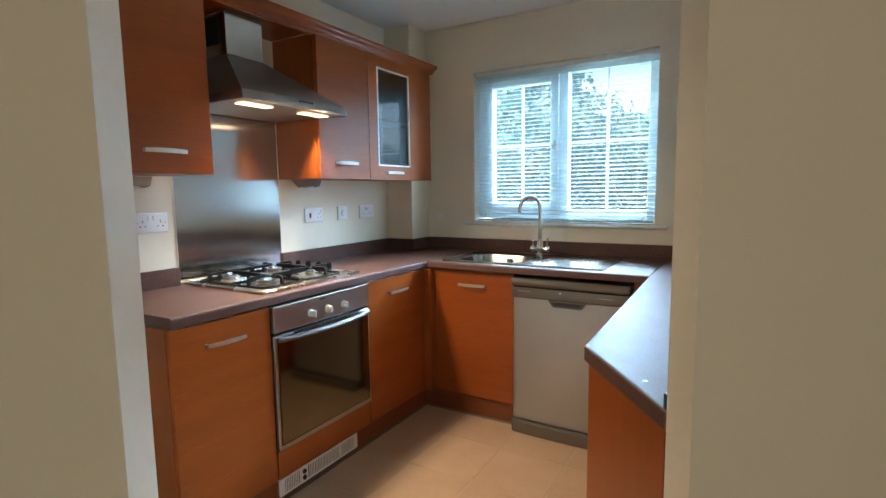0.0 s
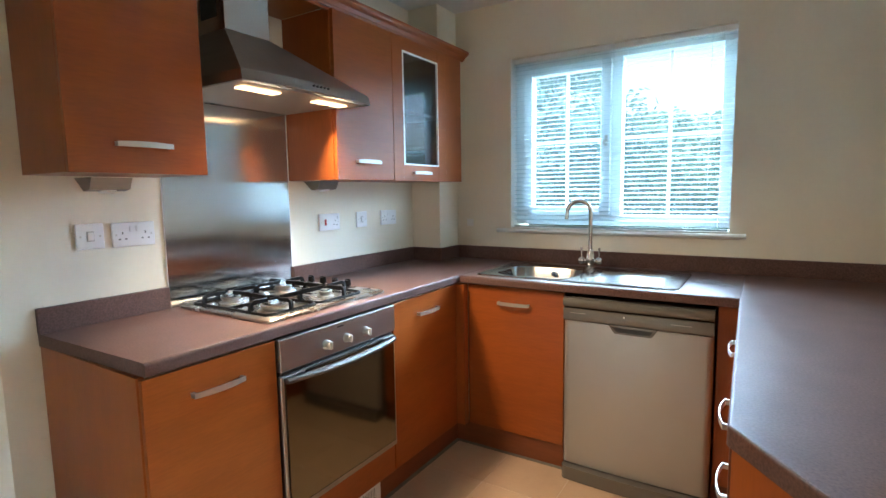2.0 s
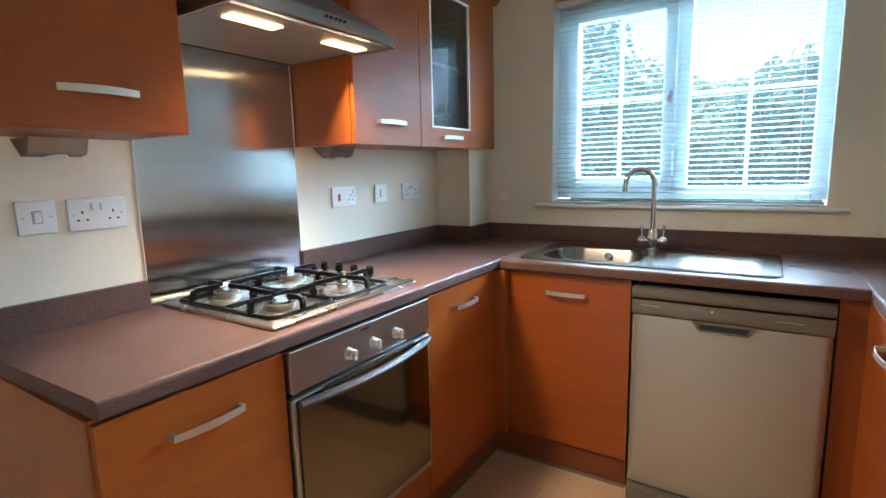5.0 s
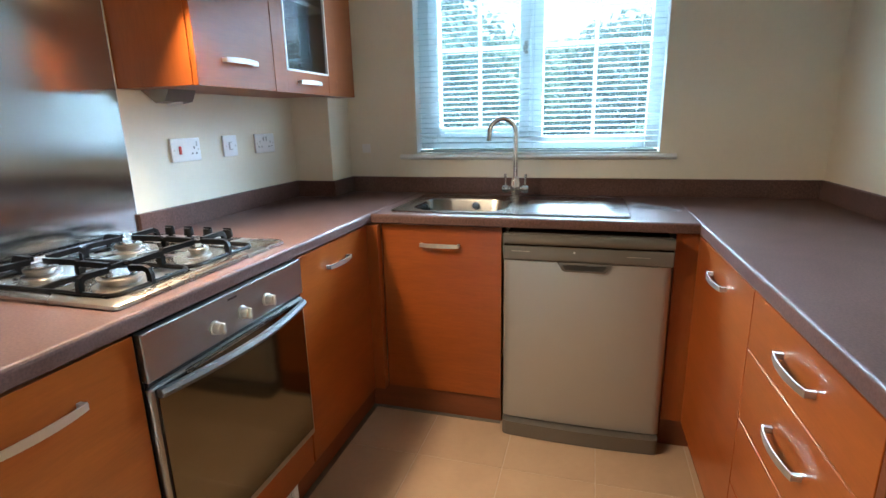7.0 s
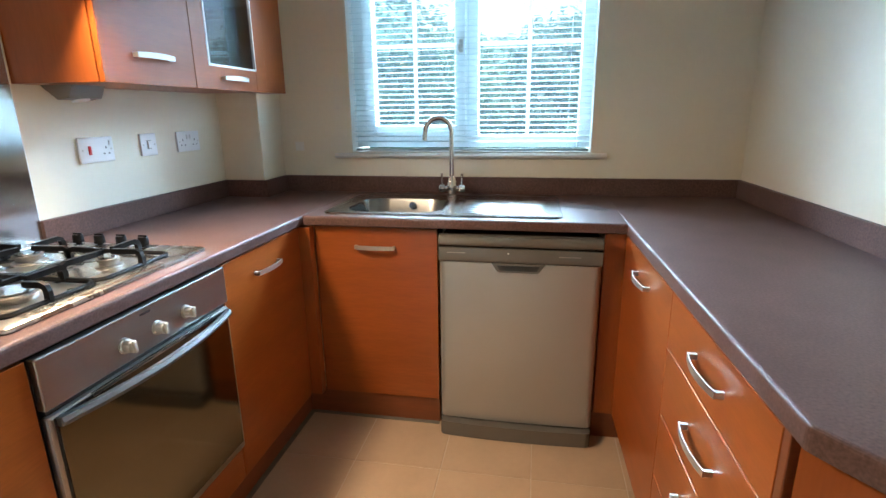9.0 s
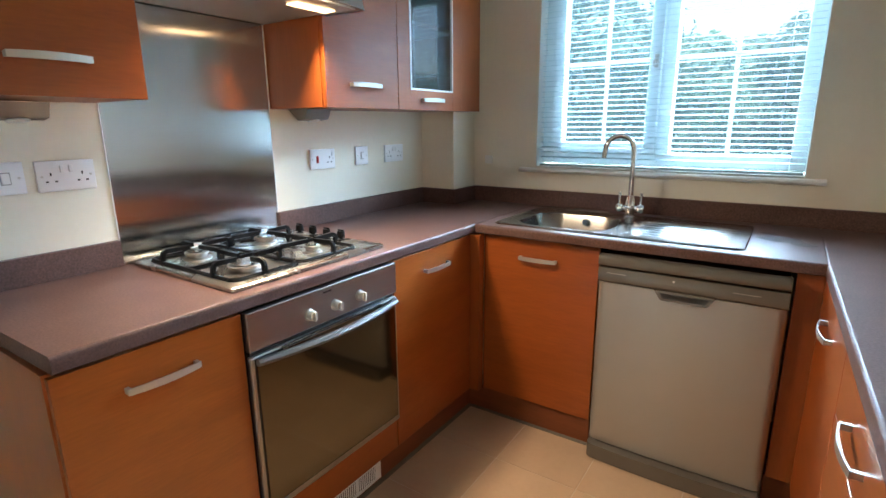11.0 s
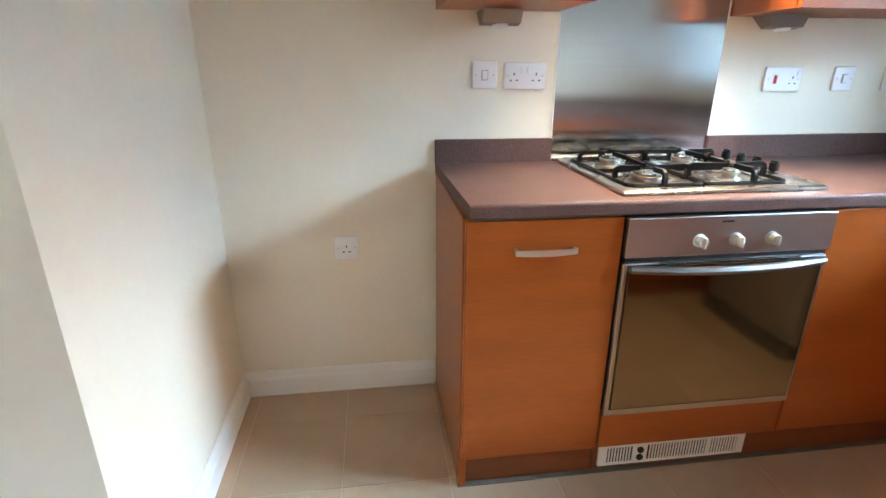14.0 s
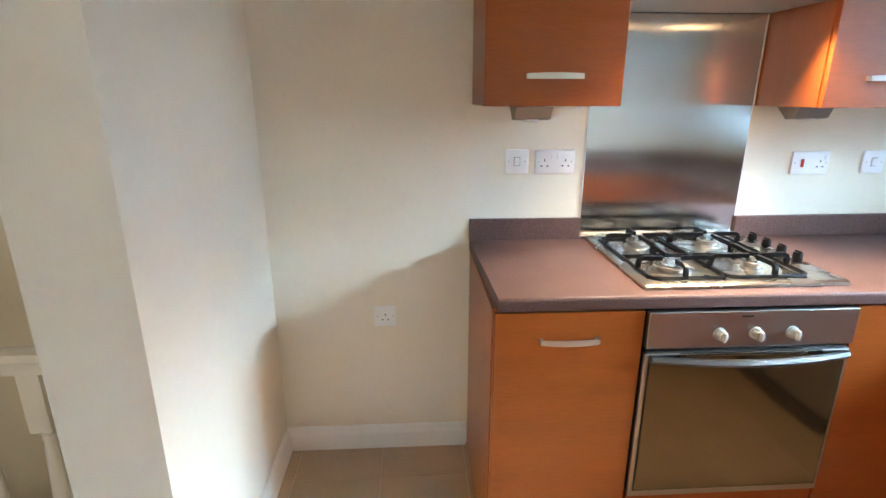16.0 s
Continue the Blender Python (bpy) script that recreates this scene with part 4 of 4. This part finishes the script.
for dx, dz in ((-0.006, -0.006), (0.006, -0.006), (-0.006, 0.006), (0.006, 0.006)):
    part("overflow_hole", box(B(), 0.958 + dx - 0.004, 0.958 + dx + 0.004, -0.2805, -0.277, TOP - 0.026 + dz - 0.004, TOP - 0.026 + dz + 0.004), BLACK, sk)

TX, TY = 1.137, -0.205
tap = thing("mixer_tap", (TX, TY, TOP), "chrome swan-neck mixer tap with two lever handles", "tap")
part("tap_base", lathe(B(), (TX, TY, TOP + 0.0048), [(0.026, 0), (0.026, 0.005), (0.020, 0.010), (0.019, 0.022), (0.024, 0.034), (0.026, 0.048), (0.023, 0.066), (0.017, 0.088), (0.0135, 0.100), (0.012, 0.102)]), CHROME, tap, smooth=True)
pts = [(TX, TY, TOP + 0.09), (TX, TY, TOP + 0.20)]
for a in range(0, 181, 15):
    t = radians(a)
    d_ = 0.062 - 0.062 * math.cos(t)
    pts.append((TX - d_ * 0.93, TY - d_ * 0.37, TOP + 0.305 + 0.066 * math.sin(t)))
pts.append((TX - 0.127 * 0.93, TY - 0.127 * 0.37, TOP + 0.272))
part("spout", tube(B(), pts, 0.0118, 14), CHROME, tap, smooth=True)
for sgn in (-1, 1):
    lv = lathe(B(), (TX, TY, TOP + 0.046), [(0.011, sgn * 0.020), (0.011, sgn * 0.030), (0.017, sgn * 0.034), (0.019, sgn * 0.044), (0.018, sgn * 0.056), (0.012, sgn * 0.062), (0.001, sgn * 0.063)], 18, "x")
    tube(lv, [(TX + sgn * 0.046, TY, TOP + 0.060), (TX + sgn * 0.047, TY - 0.001, TOP + 0.085), (TX + sgn * 0.048, TY - 0.002, TOP + 0.118)], 0.0055, 10, [0.0065, 0.0052, 0.0062])
    part("lever", lv, CHROME, tap, "", True)


WATER = mat("dried_limescale", (0.34, 0.29, 0.27), 0.6, vary=0.2, scale=40, grain=0.3, grain_scale=4)
nt_ = WATER.node_tree
see_, mx_, nz_, rp_ = (nt_.nodes.new(k_) for k_ in ("ShaderNodeBsdfTransparent", "ShaderNodeMixShader", "ShaderNodeTexNoise", "ShaderNodeMapRange"))
nz_.inputs["Scale"].default_value, nz_.inputs["Detail"].default_value = 34, 6
rp_.inputs[1].default_value, rp_.inputs[2].default_value, rp_.inputs[3].default_value, rp_.inputs[4].default_value = 0.42, 0.68, 0.0, 0.6
nt_.links.new(nz_.outputs[0], rp_.inputs[0])
nt_.links.new(rp_.outputs[0], mx_.inputs[0])
nt_.links.new(see_.outputs[0], mx_.inputs[1])
nt_.links.new(nt_.nodes["Principled BSDF"].outputs[0], mx_.inputs[2])
nt_.links.new(mx_.outputs[0], nt_.nodes["Material Output"].inputs[0])
rng = random.Random(5)
o = thing("water_mark", (1.73, -0.37, TOP), "pale dried water marks on the worktop", "stain", kind="stuff")
for wx, wy, ra, rb in ((1.725, -0.37, 0.075, 0.05), (1.80, -0.43, 0.045, 0.03), (1.69, -0.27, 0.03, 0.02)):
    ring_ = [(wx + ra * math.cos(k * 0.3) * rng.uniform(0.75, 1.1), wy + rb * math.sin(k * 0.3) * rng.uniform(0.75, 1.1)) for k in range(21)]
    part("mark", prism(B(), ring_, TOP + 0.0004, TOP + 0.0008), WATER, o)

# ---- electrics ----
# grey that paints the shade line round the switch rockers
SHADE_G = mat("rocker_shade_grey", (0.36, 0.36, 0.35), 0.5, vary=0.05, scale=30)


def plate(name, y0, z1, wide, label, rockers, sockets, red=False, high=0.086):
    o = thing(name, (0, y0 + wide / 2, z1 - high / 2), label, "socket" if sockets else "switch")
    yc, zc = y0 + wide / 2, z1 - high / 2
    body = part("face_plate", box(B(), 0.0005, 0.0095, y0, y0 + wide, z1 - high, z1, 0.003, 3), PLASTIC_W, o, smooth=True)
    for dy in ((-wide / 2 + 0.013, wide / 2 - 0.013) if sockets or rockers > 1 or wide < 0.1 else ()):
        part("screw", cyl(B(), (0.009, yc + dy, zc), (0.0101, yc + dy, zc), 0.0035, seg=12), NICKEL, o)
    if red:
        part("rocker", box(B(), 0.0085, 0.0125, yc + 0.052, yc + 0.061, zc + 0.012, zc + 0.030, 0.0015), PLASTIC_W, o)
    for i in range(rockers):
        if not sockets:
            # flat grey plate, a little larger than the rocker, drawn as its shadow
            part("rocker_recess", box(B(), 0.009, 0.0098, yc + (i - (rockers - 1) / 2) * 0.022 - 0.0115, yc + (i - (rockers - 1) / 2) * 0.022 + 0.0115, zc - 0.0165, zc + 0.0165), SHADE_G, o)
        off = (i - (rockers - 1) / 2) * 0.022
        zz = zc + 0.020 if sockets else zc
        part("rocker", box(B(), 0.0085, 0.0145, yc + off - (0.005 if sockets else 0.009), yc + off + (0.005 if sockets else 0.009), zz - (0.010 if sockets else 0.014), zz + (0.010 if sockets else 0.014), 0.0015), PLASTIC_W, o)
    for i in range(sockets):
        sc = yc + ((i - (sockets - 1) / 2) * 0.078)
        if red and i == 0:
            part("cooker_switch", box(B(), 0.0085, 0.0135, sc + 0.001, sc + 0.012, zc - 0.016, zc + 0.014, 0.002), RED, o, "red cooker switch")
            continue
        for dy, dz, w_, h_ in ((0, 0.006, 0.004, 0.009), (-0.011, -0.015, 0.007, 0.0045), (0.011, -0.015, 0.007, 0.0045)):
            part("pin_hole", box(B(), 0.009, 0.00975, sc + dy - w_ / 2, sc + dy + w_ / 2, zc + dz - h_ / 2, zc + dz + h_ / 2), BLACK, o)
    return o


plate("light_switch", -2.174, 1.249, 0.086, "white plastic single switch plate on the wall", 1, 0)
plate("double_socket", -2.063, 1.247, 0.147, "white plastic double socket on the wall", 2, 2)
plate("cooker_socket", -1.084, 1.236, 0.147, "white plastic socket plate with a red cooker switch", 0, 2, True)
plate("fused_switch", -0.802, 1.238, 0.086, "white plastic fused switch plate on the wall", 1, 0)
plate("double_socket", -0.590, 1.238, 0.147, "white plastic double socket near the corner", 2, 2)
plate("low_socket", -2.672, 0.648, 0.086, "white plastic single socket low on the wall", 0, 1)
o = thing("blank_plate", (0.32, WY, 1.13), "cream painted blank cover plate beside the window", "cover plate")
part("face_plate", box(B(), 0.283, 0.330, WY - 0.006, WY - 0.0005, 1.120, 1.165, 0.002), GLOSS, o)

for yc in (-2.105, -1.128):
    o = thing("cabinet_light", (0.1, yc, 1.40), "satin triangular under-cabinet lamp, unlit", "lamp", "under-cabinet lamps")
    q = B()
    for_pts = [(0.02, 1.400), (0.135, 1.400), (0.115, 1.362), (0.075, 1.356)]
    extrude_profile(q, for_pts, lambda u, v, w: (u, w, v), yc - 0.062, yc + 0.062)
    part("housing", q, LAMP_BOX, o)
    part("lens", cyl(B(), (0.095, yc, 1.3565), (0.0955, yc, 1.3535), 0.026, seg=20), PLASTIC_W, o)

# ---- landing banister ----
ban = thing("banister", (0.8, -3.8, 0), "white painted landing banister with turned spindles", "banister")
NXp, NYp = 0.742, -3.41
nw = box(B(), NXp - 0.027, NXp + 0.027, NYp - 0.027, NYp + 0.027, -0.011, 0.30, 0.004)
lathe(nw, (NXp, NYp, 0.30), [(0.027, 0), (0.018, 0.02), (0.024, 0.06), (0.027, 0.16), (0.019, 0.30), (0.015, 0.325), (0.019, 0.335), (0.016, 0.345), (0.026, 0.36)], 20)
box(nw, NXp - 0.027, NXp + 0.027, NYp - 0.027, NYp + 0.027, 0.66, 0.8195, 0.004)
part("newel_post", nw, GLOSS, ban, smooth=True)
RP = [(-0.03, 0), (-0.03, 0.012), (-0.022, 0.02), (-0.03, 0.032), (-0.024, 0.048), (0, 0.054), (0.024, 0.048), (0.03, 0.032), (0.022, 0.02), (0.03, 0.012), (0.03, 0)]
part("handrail", extrude_profile(B(), RP, lambda u, v, w: (NXp + u, w, 0.82 + v), -5.6, NYp + 0.05), GLOSS, ban)
part("base_rail", box(B(), NXp - 0.028, NXp + 0.028, -5.6, NYp - 0.036, -0.011, 0.03, 0.003), GLOSS, ban)
for i in range(18):
    y = NYp - 0.15 - 0.12 * i
    sp = box(B(), NXp - 0.016, NXp + 0.016, y - 0.016, y + 0.016, 0.0305, 0.20, 0.002)
    lathe(sp, (NXp, y, 0.20), [(0.015, 0), (0.009, 0.015), (0.015, 0.04), (0.017, 0.12), (0.010, 0.36), (0.008, 0.44), (0.014, 0.46)], 12)
    box(sp, NXp - 0.016, NXp + 0.016, y - 0.016, y + 0.016, 0.66, 0.8195, 0.002)
    part("spindle", sp, GLOSS, ban, smooth=True)

# ---- outdoors ----
solid("ground", box(B(), -400, 400, 0.3, 900, -3.0, -2.8), GRASS, "mown green lawn running to the trees", "lawn")


def leaves(verts, centre, radius, count, size, rng, flat=0.8):
    """Many small leaf quads gathered in clumps round a crown, added to a list of corners."""
    def way():
        return Vector((rng.gauss(0, 1), rng.gauss(0, 1), rng.gauss(0, 1))).normalized()
    clumps = []
    for _ in range(max(6, count // 130)):
        v = way() * radius * rng.uniform(0.3, 1.0)
        clumps.append((Vector(centre) + Vector((v.x, v.y, v.z * flat)), radius * rng.uniform(0.14, 0.34)))
    for _ in range(count):
        c0, cr = rng.choice(clumps)
        p = c0 + way() * cr * rng.uniform(0.4, 1.05)
        n_ = ((p - c0).normalized() + way() * 0.45).normalized()
        a = way()
        a = (a - n_ * a.dot(n_)).normalized()
        b_ = n_.cross(a) * size * rng.uniform(0.4, 0.7)
        a = a * size * rng.uniform(0.6, 1.2)
        verts += [p - a, p + b_, p + a, p - b_]
    return clumps


def leaf_mesh(name, verts, material):
    me = bpy.data.meshes.new(name)
    me.from_pydata(verts, [], [(k, k + 1, k + 2, k + 3) for k in range(0, len(verts), 4)])
    me.materials.append(material)
    return me


def tree(x, y, height, radius, seed, material, label):
    rng = random.Random(seed)
    base = Vector((x, y, -2.8))
    t = thing("tree", base, label, "tree", "garden trees")
    top = height - radius * 0.75
    tr = tube(B(), [(x, y, -2.85), (x + 0.05, y, -2.8 + top * 0.3), (x - 0.05, y + 0.1, -2.8 + top * 0.7), (x, y, -2.8 + top)], 0.2, 10, [0.028 * height, 0.022 * height, 0.016 * height, 0.009 * height])
    corners = []
    clumps = leaves(corners, (0, 0, height - radius), radius, 26000, 0.10 + 0.0034 * y, rng)
    for c0, cr in clumps[:14]:
        s = Vector((x, y, -2.8 + top * rng.uniform(0.45, 0.9)))
        e_ = c0 + base
        tube(tr, [s, s.lerp(e_, 0.5) + Vector((0, 0, 0.2)), e_], 0.05, 6, [0.012 * height, 0.007 * height, 0.002 * height])
    part("trunk", tr, BARK, t, smooth=True)
    crown = new("crown", leaf_mesh("crown", corners, material))
    crown.parent = t
    return t


tree(-4.6, 13.0, 9.0, 3.0, 3, LEAF_D, "tall dark green broadleaf tree in full leaf")
tree(-1.6, 17.0, 7.3, 2.5, 4, LEAF, "rounded green broadleaf tree in full leaf")
tree(2.0, 19.0, 8.0, 2.8, 5, LEAF_D, "dark green broadleaf tree in full leaf")
tree(-9.5, 16.0, 9.6, 3.2, 6, LEAF, "wide green broadleaf tree in full leaf")
tree(6.0, 18.0, 8.2, 2.8, 7, LEAF, "green broadleaf tree in full leaf")
tree(-14, 20.0, 11.0, 3.8, 8, LEAF_D, "dark green broadleaf tree in full leaf")
tree(10.5, 20.0, 8.5, 3.1, 9, LEAF_D, "dark green broadleaf tree in full leaf")
hedge = []
rng = random.Random(21)
for i in range(16):
    leaves(hedge, (-20 + 2.3 * i, 15 + rng.uniform(-1, 1), -0.9 + rng.uniform(-0.2, 0.5)), 2.0, 3600, 0.12, rng, 0.95)
tagged(new("shrubs", leaf_mesh("shrubs", hedge, LEAF)), "dense light green shrubs below the trees", "shrubs", "", "stuff")
mid = []
for i in range(18):
    leaves(mid, (-26 + 3.0 * i, 27 + rng.uniform(-2, 2), 1.9 + rng.uniform(-0.5, 0.9)), 3.6, 2600, 0.24, rng, 0.95)
tagged(new("woods", leaf_mesh("woods", mid, LEAF_D)), "dense belt of dark green trees behind the garden", "woods", "", "stuff")
far = []
for i in range(26):
    leaves(far, (-75 + 6 * i, 55 + rng.uniform(-4, 4), 2.0 + rng.uniform(-0.8, 1.0)), 5.5, 900, 0.6, rng, 0.8)
tagged(new("far_woods", leaf_mesh("far_woods", far, LEAF_D)), "distant dark green woodland edge", "woods", "", "stuff")

# wooded hillside behind the trees, a lumpy closed canopy
hill = B()
cols, rows_ = 150, 26
grid = []
for j in range(rows_ + 1):
    row = []
    for i in range(cols + 1):
        x = -75 + 150 * i / cols
        ridge = 7.6 + 1.6 * noise.noise(Vector((x * 0.07, 3.1, 0))) + 1.1 * noise.noise(Vector((x * 0.23, 9.4, 0)))
        v = j / rows_
        z = -3 + (ridge + 3) * v
        lump = noise.noise(Vector((x * 0.33, z * 0.42, 1.7))) * 1.5 + noise.noise(Vector((x * 1.1, z * 1.3, 5.2))) * 0.5
        row.append(hill.verts.new((x, 56 + 16 * v * v - lump, z + 0.5 * lump * v)))
    grid.append(row)
for j in range(rows_):
    for i in range(cols):
        hill.faces.new((grid[j][i], grid[j][i + 1], grid[j + 1][i + 1], grid[j + 1][i]))
solid("wooded_hillside", hill, LEAF, "hazy green wooded hillside behind the gardens", "woods", kind="stuff", smooth=True)

# ---- floor tiles ----
TS, GAP = 0.338, 0.003
tile_me = None
for i in range(-1, 8):
    for j in range(-1, 10):
        x0, y0 = 0.195 - TS + TS * i, -2.995 + TS * (j - 1)
        x1, y1 = x0 + TS, y0 + TS
        if x1 < 0.01 or x0 > EX or y0 > WY or y1 < AY:
            continue
        cx, cy = max(x0, 0.0), max(y0, AY)
        ex, ey = min(x1, EX), min(y1, WY)
        mid = Vector(((cx + ex) / 2, (cy + ey) / 2))
        if (mid - JA).dot(N) > WT + 0.22:
            continue
        tb = box(B(), cx + GAP / 2, ex - GAP / 2, cy + GAP / 2, ey - GAP / 2, -0.006, 0.0, 0.001, 1)
        part("tile", tb, TILE, floor)
